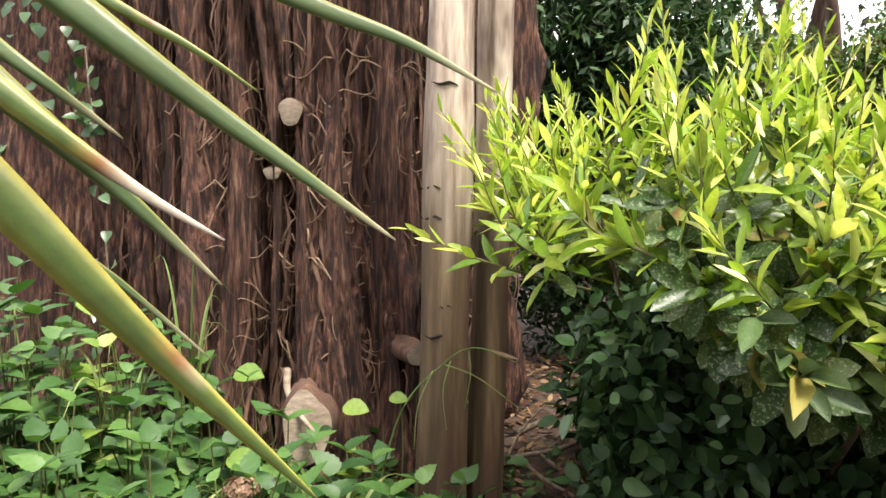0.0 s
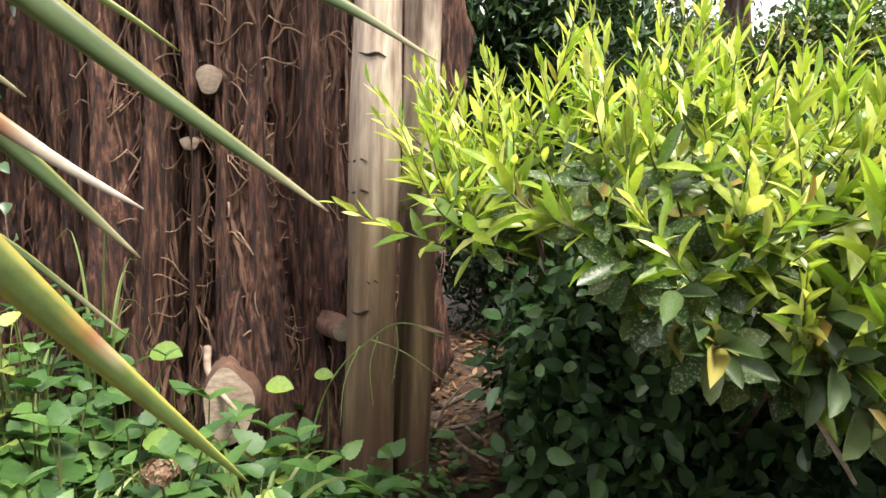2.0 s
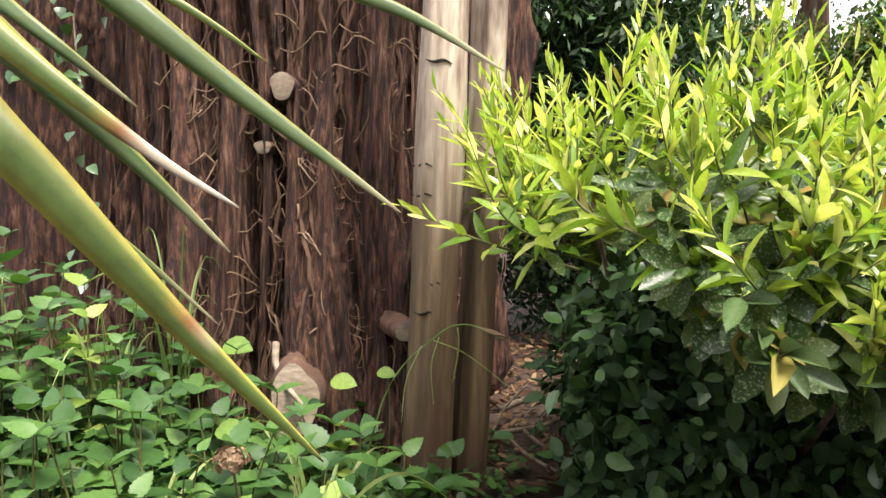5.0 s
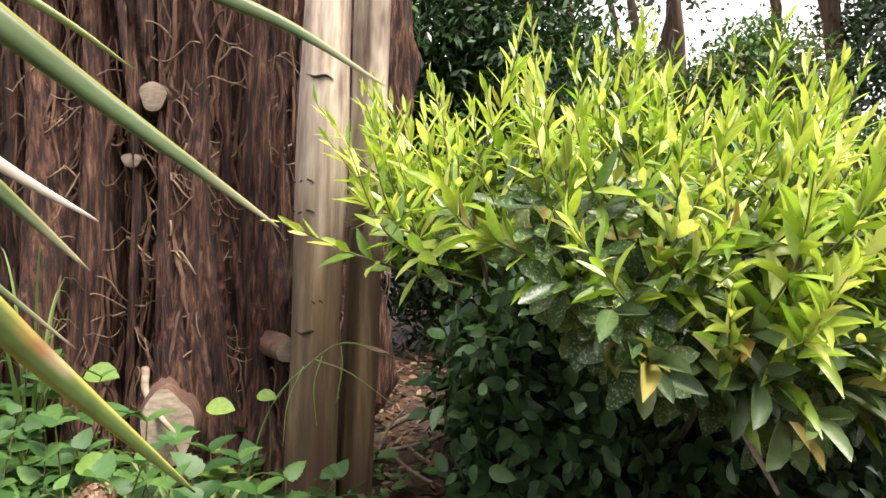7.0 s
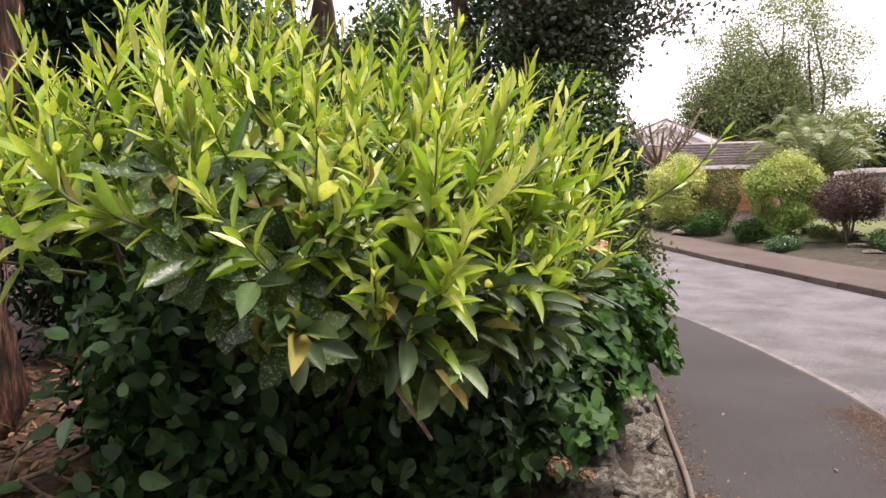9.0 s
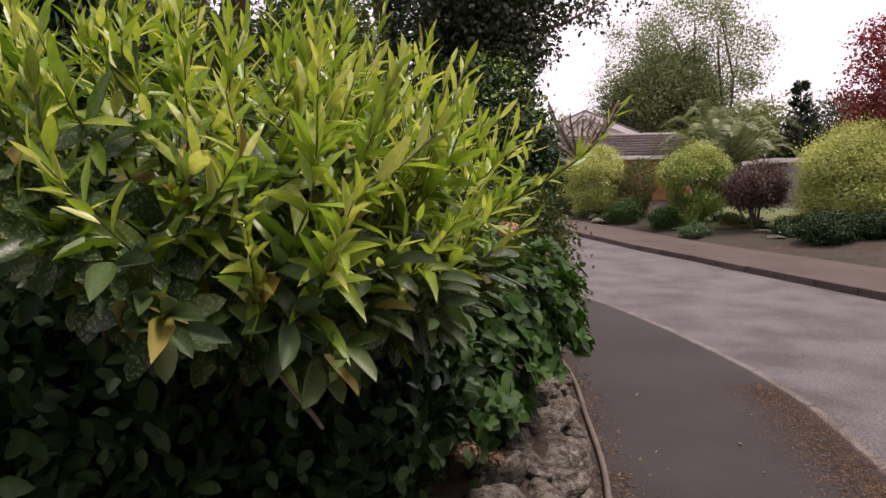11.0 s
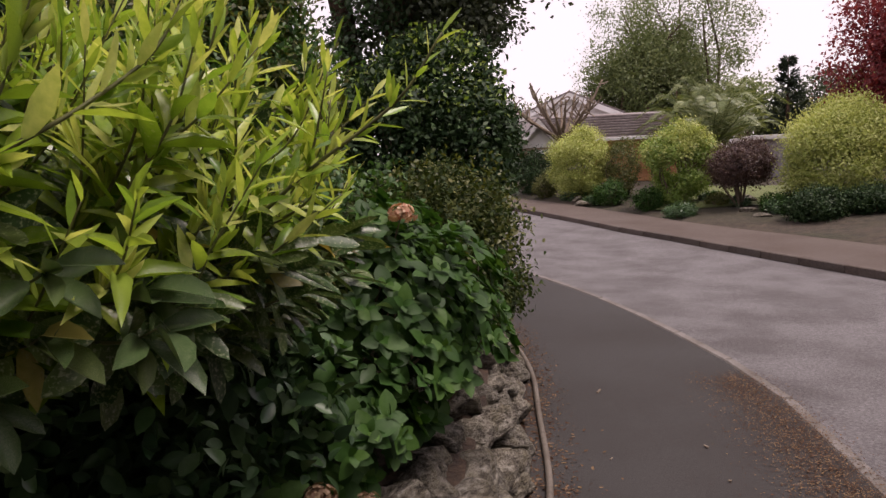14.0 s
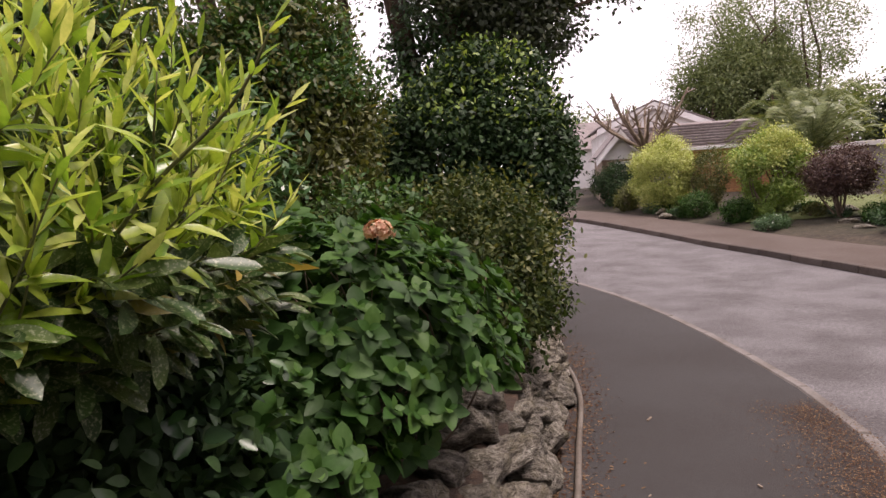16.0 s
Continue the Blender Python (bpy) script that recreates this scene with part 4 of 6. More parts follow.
# drooping old leaves round the lower rim
for k in range(150):
    a = rng.uniform(-2.9, 0.25) if k < 125 else rng.uniform(-3.14, 3.14)
    q = rng.uniform(0.72, 0.99)
    x, y = C[0] + RA[0] * q * math.cos(a), C[1] + RA[1] * q * math.sin(a)
    if x < 0.36:
        continue
    z = lower_edge(x) + rng.uniform(0.03, 0.2)
    o = unit(np.array([math.cos(a), math.sin(a), 0.12]))
    b = np.array([x, y, z]) - o * 0.14
    shoot([b, b + o * 0.09, b + o * 0.15 + np.array([0, 0, 0.015])], 0.0035, int(rng.integers(8, 12)), 0.15, 0.1, 0.037, "old", 0.45)
for k in range(150):
    u = sphere_dirs(1, -0.25, 0.6)[0]
    p = C + RA * u * rng.uniform(0.55, 0.85)
    if p[2] < lower_edge(p[0]) + (0.14 if p[0] < 0.4 else 0.05):
        continue
    o = unit(u + np.array([0, 0, 0.3]))
    shoot([p - o * 0.15, p - o * 0.06, p + o * 0.02], 0.003, 10, 0.1, 0.1, 0.033, "mid" if k % 2 else "old", 0.2)
# main limbs
for tip in [(0.35, 1.75, 1.62), (0.52, 1.32, 1.4), (0.8, 1.2, 1.35), (1.2, 1.35, 1.38), (1.5, 1.6, 1.45), (1.0, 1.9, 1.7), (0.5, 2.1, 1.7), (1.3, 2.2, 1.6), (0.75, 1.6, 1.6)]:
    b = np.array([0.95 + rng.normal(0, 0.07), 2.35 + rng.normal(0, 0.07), 0.64])
    mid = (b + np.array(tip)) / 2 + np.array([0, 0, -0.12])
    v, f = tube(spline([b, mid, tip], 0.05) - LB, [0.015, 0.01, 0.006], 7, 0.3, 2)
    part("branch", mesh_of("branch", v, f, M_OLDWOOD), laurel)
v, f = tube(spline([(0.725, 1.136, 1.383), (0.725, 1.086, 1.333), (0.729, 1.044, 1.267), (0.831, 1.057, 1.115)], 0.01) - LB, [0.006, 0.007, 0.006, 0.004], 7, 0.3, 4)
part("bare_twig", mesh_of("bare_twig", v, f, M_CUT), laurel, "bare grey broken twig")
v, f = join([tube(c - LB, [r, r * 0.35], 5) for c, r in stems])
tagged(part("shoot_stem", mesh_of("shoot_stem", v, f, M_GREENSTEM), laurel), kind="stuff")
LMAT = {"new": L_NEW, "mid": L_MID, "old": L_OLD, "olive": L_OLIVE}
for kind, rows in acc.items():
    if not rows:
        continue
    P, D, N = (np.array([r[k] for r in rows]) for k in range(3))
    L, W, cu, fo = (np.array([r[k] for r in rows]) for k in range(3, 7))
    front = P[:, 1] + 0.25 * np.abs(P[:, 0] - 0.7) < 1.12
    pick = np.flatnonzero(front)
    pick = pick[:{"new": 130, "mid": 60, "old": 90, "olive": 12}[kind]]
    rest = np.setdiff1d(np.arange(len(P)), pick)
    v, f = leaf_verts(P[rest] - LB, D[rest], N[rest], L[rest], W[rest], cu[rest], fo[rest], "obov" if kind == "old" else "lance")
    tagged(part("foliage", mesh_of("foliage", v, f, LMAT[kind]), laurel), kind="stuff")
    shapes = []
    for c in (0.05, 0.15, 0.28):
        v, f = leaf_verts([[0, 0, 0]], [[1, 0, 0]], [[0, 0, 1]], 1.0, 1.0, c, 0.35, "obov" if kind == "old" else "lance")
        v[:, 1] *= 0.3
        shapes.append(mesh_of("leaf", v, f, LMAT[kind]))
    for i in pick:
        d = unit(D[i])
        s = unit(np.cross(d, N[i]))
        u = np.cross(s, d)
        m = Matrix(((d[0] * L[i], -s[0] * W[i] / 0.3, u[0] * L[i], P[i][0] - LB[0]), (d[1] * L[i], -s[1] * W[i] / 0.3, u[1] * L[i], P[i][1] - LB[1]), (d[2] * L[i], -s[2] * W[i] / 0.3, u[2] * L[i], P[i][2] - LB[2]), (0, 0, 0, 1)))
        part("leaf", shapes[int(cu[i] * 9.9)], laurel, m=m)


# ---- sword-leaved plant beside the path ----
SW = np.array([-0.78, 0.72, 0.45])
sword = thing("sword_leaf_plant", tuple(SW), "tall plant with long arching grey-green sword leaves", "plant")
v, f = tube(spline([(0, 0, 0), (0.02, -0.05, 0.6), (0.03, -0.1, 1.2), (0.05, -0.14, 1.62)], 0.08), [0.06, 0.05, 0.045, 0.05], 12, 0.25, 6)
part("stem", mesh_of("stem", v, f, M_OLDWOOD), sword)
M_SWORD, M_SWDRY, M_SWRUST = sword_mat(), sword_dying_mat("sword_leaf_dry", 0.88, 0.03), sword_dying_mat("sword_leaf_rust", 0.835, 0.03, True)


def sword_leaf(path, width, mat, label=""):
    """One arching blade, keeled along its middle, its upper side turned to the camera's starting place."""
    c = spline(path, 0.012)
    n = len(c)
    s = np.linspace(0, 1, n)
    w = 1.3 * width * np.minimum(1, 0.75 + 0.6 * s) * np.minimum(1, ((1 - s) / 0.62) ** 0.8 + 0.012)
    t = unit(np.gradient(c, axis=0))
    # fixed way, close to the sight line from the camera's start to the leaves
    view_way = np.array([-0.45, 0.88, 0.12])
    side = unit(np.cross(t, np.tile(view_way, (n, 1))))
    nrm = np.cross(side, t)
    cols, uv = [], []
    for q in (-1, -0.5, 0, 0.5, 1):
        cols.append(c + side * (w * q / 2)[:, None] + nrm * (np.abs(q) * w * 0.16)[:, None])
        uv.append(np.column_stack([s, np.full(n, q / 2 + 0.5)]))
    v, uv = np.stack(cols, 1).reshape(-1, 3) - SW, np.stack(uv, 1).reshape(-1, 2)
    f = [(5 * i + j, 5 * i + j + 1, 5 * i + j + 6, 5 * i + j + 5) for i in range(n - 1) for j in range(4)]
    ob = part("leaf", mesh_of("leaf", v, f, mat, uvs=uv), sword, label)
    md = ob.modifiers.new("thickness", "SOLIDIFY")
    md.thickness = 0.0012
    return ob


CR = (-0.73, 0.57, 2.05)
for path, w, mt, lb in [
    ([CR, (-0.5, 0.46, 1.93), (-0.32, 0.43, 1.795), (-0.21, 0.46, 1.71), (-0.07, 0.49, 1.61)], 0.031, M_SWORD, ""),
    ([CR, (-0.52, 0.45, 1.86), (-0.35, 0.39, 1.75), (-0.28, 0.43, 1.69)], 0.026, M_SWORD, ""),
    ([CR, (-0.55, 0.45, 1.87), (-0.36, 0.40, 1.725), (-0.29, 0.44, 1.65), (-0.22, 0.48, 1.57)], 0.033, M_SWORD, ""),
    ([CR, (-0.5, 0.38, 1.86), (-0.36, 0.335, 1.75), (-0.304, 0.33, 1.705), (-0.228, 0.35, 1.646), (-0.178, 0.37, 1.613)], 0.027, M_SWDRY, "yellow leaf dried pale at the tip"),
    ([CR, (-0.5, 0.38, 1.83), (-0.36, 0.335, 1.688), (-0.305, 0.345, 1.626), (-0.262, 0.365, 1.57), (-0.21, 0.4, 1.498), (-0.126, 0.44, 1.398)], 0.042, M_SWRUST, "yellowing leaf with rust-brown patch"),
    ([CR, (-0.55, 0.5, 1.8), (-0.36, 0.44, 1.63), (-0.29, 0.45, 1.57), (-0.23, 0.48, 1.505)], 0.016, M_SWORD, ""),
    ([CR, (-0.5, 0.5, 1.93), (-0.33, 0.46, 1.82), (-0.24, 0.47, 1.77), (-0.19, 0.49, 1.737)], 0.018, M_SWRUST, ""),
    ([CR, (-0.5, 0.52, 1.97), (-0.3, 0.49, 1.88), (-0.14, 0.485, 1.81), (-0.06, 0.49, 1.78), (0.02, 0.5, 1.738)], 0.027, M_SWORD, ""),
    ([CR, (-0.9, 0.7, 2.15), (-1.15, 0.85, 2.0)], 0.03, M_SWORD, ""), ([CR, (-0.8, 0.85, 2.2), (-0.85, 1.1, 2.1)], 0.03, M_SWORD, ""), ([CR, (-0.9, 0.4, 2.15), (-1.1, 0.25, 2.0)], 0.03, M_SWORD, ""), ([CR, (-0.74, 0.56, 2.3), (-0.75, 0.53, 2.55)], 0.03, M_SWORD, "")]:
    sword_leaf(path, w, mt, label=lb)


# ---- plants of the raised bed ----
def shrub(name, label, at, centre, radii, n, size, mat, clumps, clump_r, ratio=0.5, lo=-0.6, hollow=0.5, second=None, far=False, stems_n=7, r0=0.02, droop=0.2, group="", wood=None):
    """A shrub: stems from its foot and a crown of leaf clumps; second: (share, leaf material) of lighter leaves on top,
    young growth or painted light from above.
    """
    ob = thing(name, at, label, "shrub" if "tree" not in name else "tree", group)
    a, c = np.asarray(at, float), np.asarray(centre, float) - np.asarray(at, float)
    tips = c + sphere_dirs(stems_n, 0.0, 0.95) * np.asarray(radii) * 0.75
    limbs("branch", (0, 0, -0.04), tips, r0, wood or M_TWIG, ob)
    foliage("foliage", c, radii, n, size, mat, ob, clumps, clump_r, lo, hollow, ratio, far, droop)
    if second:
        foliage("young_foliage", c, np.asarray(radii) * 1.03, int(n * second[0]), size * 0.9, second[1], ob, clumps, clump_r, 0.25, 0.85, ratio, far, -0.3)
    return ob


def whorls(name, ob, base, spots, L, W, mat, shape="oval", count=(4, 6), flat=0.25):
    """Rosettes of broad leaves at shoot ends; spots: rows of place and way."""
    P, D, N, S = [], [], [], []
    for p, ax in spots:
        k = int(rng.integers(*count))
        e1 = unit(np.cross(ax, [0.31, 0.17, 0.93]))
        e2 = np.cross(ax, e1)
        sp = rng.uniform(0, 6.28)
        for layer, (sc, op) in enumerate(((1.0, 1.25), (0.55, 0.7))):
            for j in range(k if layer == 0 else 3):
                th = sp + layer * 0.7 + j * 6.283 / (k if layer == 0 else 3) + rng.normal(0, 0.2)
                o = e1 * math.cos(th) + e2 * math.sin(th)
                d = unit(ax * math.cos(op) + o * math.sin(op) + np.array([0, 0, -flat * 0.4]) + rng.normal(0, 0.1, 3))
                P.append(p - np.asarray(base) + ax * 0.012 * layer)
                D.append(d)
                N.append(unit(ax + rng.normal(0, 0.15, 3)))
                S.append(sc * rng.uniform(0.75, 1.2))
    S = np.array(S)
    v, f = leaf_verts(P, D, N, L * S, W * S, rng.uniform(0.05, 0.3, len(S)), rng.uniform(0.1, 0.35, len(S)), shape)
    return tagged(part(name, mesh_of(name, v, f, mat), ob), kind="stuff")


def flower_head(ob_name, at, r, mat, label, stem_from):
    """A dry mophead of many small florets on its stalk."""
    ob = thing(ob_name, at, label, "flower")
    n = 90
    d = sphere_dirs(n, -0.5, 1.0)
    p = d * r * rng.uniform(0.55, 1.15, n)[:, None] * [1.1, 1, 0.75]
    q, w = [], []
    for k in range(n):
        e1 = unit(np.cross(d[k], [0.3, 0.5, 0.8]))
        e2 = np.cross(d[k], e1)
        for j in range(4):
            q.append(p[k])
            w.append(unit(e1 * math.cos(j * 1.57 + k) + e2 * math.sin(j * 1.57 + k) + d[k] * 0.35))
    v, f = leaf_verts(q, w, np.repeat(d, 4, 0), r * 0.28, r * 0.24, 0.1, 0.2, "oval")
    tagged(part("floret_mass", mesh_of("floret_mass", v, f, mat), ob), kind="stuff")
    s = np.asarray(stem_from, float) - np.asarray(at, float)
    v, f = tube(spline([s, s * 0.5 + [0.01, 0.01, 0], (0, 0, 0)], 0.03), [0.004, 0.003], 6)
    part("stalk", mesh_of("stalk", v, f, M_TWIG), ob)
    return ob


# hydrangea
hb = (2.15, 2.2, 0.62)
hyd = thing("hydrangea_bush", hb, "leafy green hydrangea bush growing over the wall", "shrub")
spots = []
for c, ra, m in (((2.12, 2.15, 0.98), (0.66, 0.55, 0.46), 620), ((1.75, 1.8, 0.8), (0.42, 0.36, 0.24), 100), ((2.75, 2.45, 0.8), (0.4, 0.35, 0.3), 80)):
    u = sphere_dirs(m, -0.35, 1.0)
    for d in u:
        q = rng.uniform(0.6, 1.08)
        spots.append((np.asarray(c) + d * np.asarray(ra) * q, unit(d * [1, 1, 0.6] + [0, -0.1, 0.75] + rng.normal(0, 0.22, 3))))
whorls("foliage", hyd, hb, spots, 0.068, 0.046, L_HYD)
limbs("cane", (0, 0, -0.02), [np.asarray(spots[k][0]) - hb for k in range(0, 400, 14)], 0.009, M_TWIG, hyd)
for p in ((1.576, 1.612, 0.897), (1.733, 1.47, 0.85), (1.5, 1.62, 1.0), (1.62, 1.5, 0.98), (1.66, 1.52, 0.72), (1.78, 1.56, 0.68), (1.92, 1.6, 0.72), (2.05, 1.66, 0.74), (2.16, 1.72, 0.7), (2.3, 1.84, 0.72), (2.45, 1.95, 0.78)):
    whorls("leaf_rosette", hyd, hb, [(np.array(p), unit([-0.25, -0.6, 0.6]))], 0.078, 0.052, L_HYD)
flower_head("dead_hydrangea", (2.117, 1.76, 1.39), 0.042, L_PINK, "faded pink dry hydrangea flower head", (2.16, 2.0, 1.05))
flower_head("dead_hydrangea", (1.532, 1.4, 0.77), 0.036, L_PETAL, "brown dry hydrangea flower head over the wall", (1.65, 1.7, 0.62))
flower_head("dead_hydrangea", (-0.5, 1.36, 1.02), 0.036, L_PETAL, "brown dry flower head above green weeds", (-0.52, 1.5, 0.62))
flower_head("dead_hydrangea", (1.68, 1.42, 0.7), 0.028, L_PETAL, "brown dry hydrangea flower head over the wall", (1.75, 1.7, 0.62))

# shrubs further along the bed
shrub("small_leaved_shrub", "small-leaved brownish green shrub leaning over the path", (3.45, 3.35, 0.6), (3.45, 3.2, 0.95), (0.72, 0.66, 0.62), 15000, 0.036, L_SMALL, 420, 0.05, 0.55, -0.85, 0.55, (0.1, L_BRONZE), r0=0.012)
shrub("small_leaved_shrub", "small-leaved brownish green shrub leaning over the path", (4.25, 4.15, 0.6), (4.3, 4.05, 0.85), (0.62, 0.6, 0.62), 10000, 0.038, L_SMALL, 320, 0.05, 0.55, -0.85, 0.5, (0.15, L_BRONZE), r0=0.012)
shrub("small_leaved_shrub", "small-leaved brownish green shrub leaning over the path", (2.75, 3.3, 0.62), (2.8, 3.3, 0.95), (0.65, 0.6, 0.62), 9000, 0.042, L_SMALL, 320, 0.06, 0.55, -0.75, 0.5, (0.25, L_NETTLE), r0=0.012)
shrub("camellia_bush", "large round dark glossy evergreen camellia bush", (5.2, 5.35, 0.6), (5.2, 5.25, 1.75), (1.02, 0.95, 1.05), 42000, 0.066, L_DARK, 700, 0.075, 0.55, -0.95, 0.84, (0.06, L_LIME), True, r0=0.03)
shrub("bronze_hedge_shrub", "tall bronze-green shrub with hanging leaves", (3.1, 4.9, 0.62), (3.05, 4.85, 1.85), (0.85, 0.7, 1.25), 34000, 0.06, L_BRONZE, 1300, 0.07, 0.5, -0.95, 0.6, (0.3, L_NETTLE), True, r0=0.025)
shrub("bronze_hedge_shrub", "tall bronze-green shrub with hanging leaves", (1.9, 5.6, 0.62), (1.95, 5.5, 1.85), (1.1, 0.8, 1.3), 34000, 0.065, L_BRONZE, 1300, 0.08, 0.5, -0.95, 0.5, (0.2, L_IVY), True, r0=0.03)
shrub("evergreen_shrub", "tall dark evergreen shrub in deep shade", (1.0, 4.7, 0.65), (0.95, 4.7, 2.1), (0.95, 0.8, 1.7), 22000, 0.1, L_DARK, 700, 0.12, 0.3, -0.95, 0.45, (0.15, L_IVY), True, r0=0.03)
shrub("evergreen_shrub", "tall dark evergreen shrub in deep shade", (2.0, 3.9, 0.65), (2.0, 3.8, 1.35), (0.8, 0.6, 0.8), 12000, 0.07, L_IVY, 420, 0.09, 0.45, -0.9, 0.5, None, True, r0=0.02)
# filling under the laurel: few leaves show there, dark colour deepens the shade
shrub("evergreen_shrub", "low evergreen shrub added as dark filling under the laurel", (1.05, 2.6, 0.66), (1.05, 2.5, 1.0), (0.62, 0.45, 0.5), 7000, 0.065, L_DARK, 300, 0.08, 0.45, -0.9, 0.3, r0=0.014)
shrub("evergreen_shrub", "low ivy-leaved shrub, dark-coloured to deepen the shade under the laurel", (0.95, 2.0, 0.64), (0.95, 1.95, 1.0), (0.6, 0.5, 0.42), 9000, 0.06, L_DARK, 380, 0.07, 0.55, -0.9, 0.2, (0.06, L_IVY), r0=0.012)
shrub("evergreen_shrub", "low ivy-leaved shrub, dark-coloured to deepen the shade under the laurel", (1.35, 1.75, 0.62), (1.3, 1.75, 0.92), (0.45, 0.4, 0.34), 6000, 0.055, L_DARK, 260, 0.06, 0.55, -0.9, 0.2, (0.08, L_IVY), r0=0.012)
shrub("evergreen_shrub", "low ivy-leaved shrub, dark-coloured to deepen the shade under the laurel", (0.6, 1.85, 0.64), (0.57, 1.75, 1.12), (0.3, 0.36, 0.4), 5000, 0.06, L_DARK, 200, 0.06, 0.55, -0.95, 0.2, (0.06, L_IVY), r0=0.012)
shrub("evergreen_shrub", "dark hedge behind the garden bed", (-3.2, 5.2, 0.65), (-3.2, 5.0, 2.0), (1.6, 1.0, 1.8), 14000, 0.1, L_DARK, 400, 0.14, 0.45, -0.9, 0.4, r0=0.03)
shrub("evergreen_shrub", "dark hedge behind the garden bed", (4.3, 7.6, 0.65), (4.3, 7.5, 1.6), (1.5, 1.0, 1.3), 20000, 0.09, L_SMALL, 700, 0.12, 0.5, -0.9, 0.5, (0.3, L_LIME), True, r0=0.03)

# shaded second trunk with ivy
old = thing("ivy_clad_tree", (-2.05, 3.5, 0.62), "shaded old trunk with climbing ivy behind a giant tree", "tree")
v, f = tube(spline([(0, 0, -0.05), (0.03, 0, 1.2), (0, 0.1, 2.6), (-0.1, 0.2, 5.5)], 0.12), [0.62, 0.52, 0.46, 0.3], 60, 0.05, 11)
part("trunk", mesh_of("trunk", v, f, M_BARK), old)
P, D = [], []
for k in range(420):
    a = rng.uniform(-2.6, 0.2)
    z = rng.uniform(0.2, 3.2)
    if vnoise(np.array([[a * 1.5, z * 1.3, 2.0]]), 4)[0] < -0.05:
        continue
    P.append([0.56 * math.cos(a), 0.56 * math.sin(a), z])
    D.append([math.cos(a) * 0.5, math.sin(a) * 0.5, -0.6])
P, D = np.array(P) + rng.normal(0, 0.02, (len(P), 3)), unit(np.array(D) + rng.normal(0, 0.25, (len(P), 3)))
v, f = leaf_verts(P, D, unit(P * [1, 1, 0] + [0, 0, 0.3]), 0.06, 0.05, 0.15, 0.2, "heart")
tagged(part("ivy_foliage", mesh_of("ivy_foliage", v, f, L_IVY), old), kind="stuff")
foliage("crown", (0.2, 0.6, 5.6), (1.6, 1.6, 1.6), 4000, 0.14, L_TREE, old, 140, 0.25, -0.7, 0.4, 0.4, far=True)
# ivy on the left of the giant trunk
for sx, sz, sn in ((-1.52, 2.1, 16), (-1.5, 1.9, 12), (-1.45, 1.35, 14)):
    ivy = thing("ivy_sprig", (sx, 2.52, sz), "small pale-backed ivy sprig on bark", "ivy", "ivy on the trunk")
    P = rng.normal(0, 1, (sn, 3)) * [0.05, 0.02, 0.11]
    v, f = leaf_verts(P, unit(rng.normal(0, 0.6, (sn, 3)) + [0, -0.4, -0.3]), unit(rng.normal(0, 0.3, (sn, 3)) + [0, -1, 0.5]), 0.055, 0.042, 0.1, 0.2, "heart")
    tagged(part("ivy_foliage", mesh_of("ivy_foliage", v, f, L_IVY), ivy), kind="stuff")
    v, f = tube([(0, 0.06, -0.16), (0.02, 0.04, 0), (0, 0.05, 0.18)], [0.004, 0.003], 5)
    part("vine", mesh_of("vine", v, f, M_TWIG), ivy)


# ---- weeds and grasses by the giant trunk ----
def weed(at, height, lean, leaf_l, mat, pairs):
    """A weed: one stem with crossed pairs of broad toothed leaves."""
    ob = thing("weed", at, "soft green broad-leaved weed in the bed", "weed", "weeds under the giant tree")
    tip = np.array([lean[0], lean[1], height])
    c = spline([(0, 0, -0.02), tip * [0.3, 0.3, 0.5], tip], 0.03)
    v, f = tube(c, [0.004, 0.002], 5)
    part("stalk", mesh_of("stalk", v, f, M_GREENSTEM), ob)
    P, D, N, S = [], [], [], []
    for k in range(pairs):
        s = 0.25 + 0.75 * k / max(1, pairs - 1)
        p = c[int(s * (len(c) - 1))]
        th = 1.57 * k + rng.uniform(-0.3, 0.3) + at[0] * 40
        for q in (0, math.pi):
            P.append(p)
            D.append(unit([math.cos(th + q), math.sin(th + q), 0.25 + 0.5 * s * (k == pairs - 1) - 0.35 * (1 - s)]))
            N.append(unit([0, -0.2, 1] + rng.normal(0, 0.2, 3)))
            S.append((1.15 - 0.6 * s) * rng.uniform(0.8, 1.2))
    S = np.array(S)
    v, f = leaf_verts(P, D, N, leaf_l * S, leaf_l * 0.62 * S, rng.uniform(0.1, 0.4, len(S)), rng.uniform(0.1, 0.4, len(S)), "toothed")
    tagged(part("leaf_foliage", mesh_of("leaves", v, f, mat), ob), kind="stuff")


def cover_top(x, y):
    """How high the weeds stand: taller towards the left, low in front of the sawn stub and the post."""
    return np.interp(x, [-2.0, -1.5, -1.0, -0.6, -0.2, 0.1], [0.85, 0.78, 0.52, 0.4, 0.36, 0.14])


for k in range(270):
    x, y = rng.uniform(-1.95, 0.02), rng.uniform(1.15, 2.3)
    if x > -0.3 and y > 1.8:
        continue
    if -0.78 < x < -0.42 and y > 2.0:
        continue
    hgt = float(cover_top(x, y)) * rng.uniform(0.55, 1.05)
    weed((x, y, 0.62), hgt, rng.normal(0, 0.05, 2), rng.uniform(0.1, 0.19), L_NETTLE if rng.random() < 0.95 else L_LIME, int(rng.integers(3, 6)))
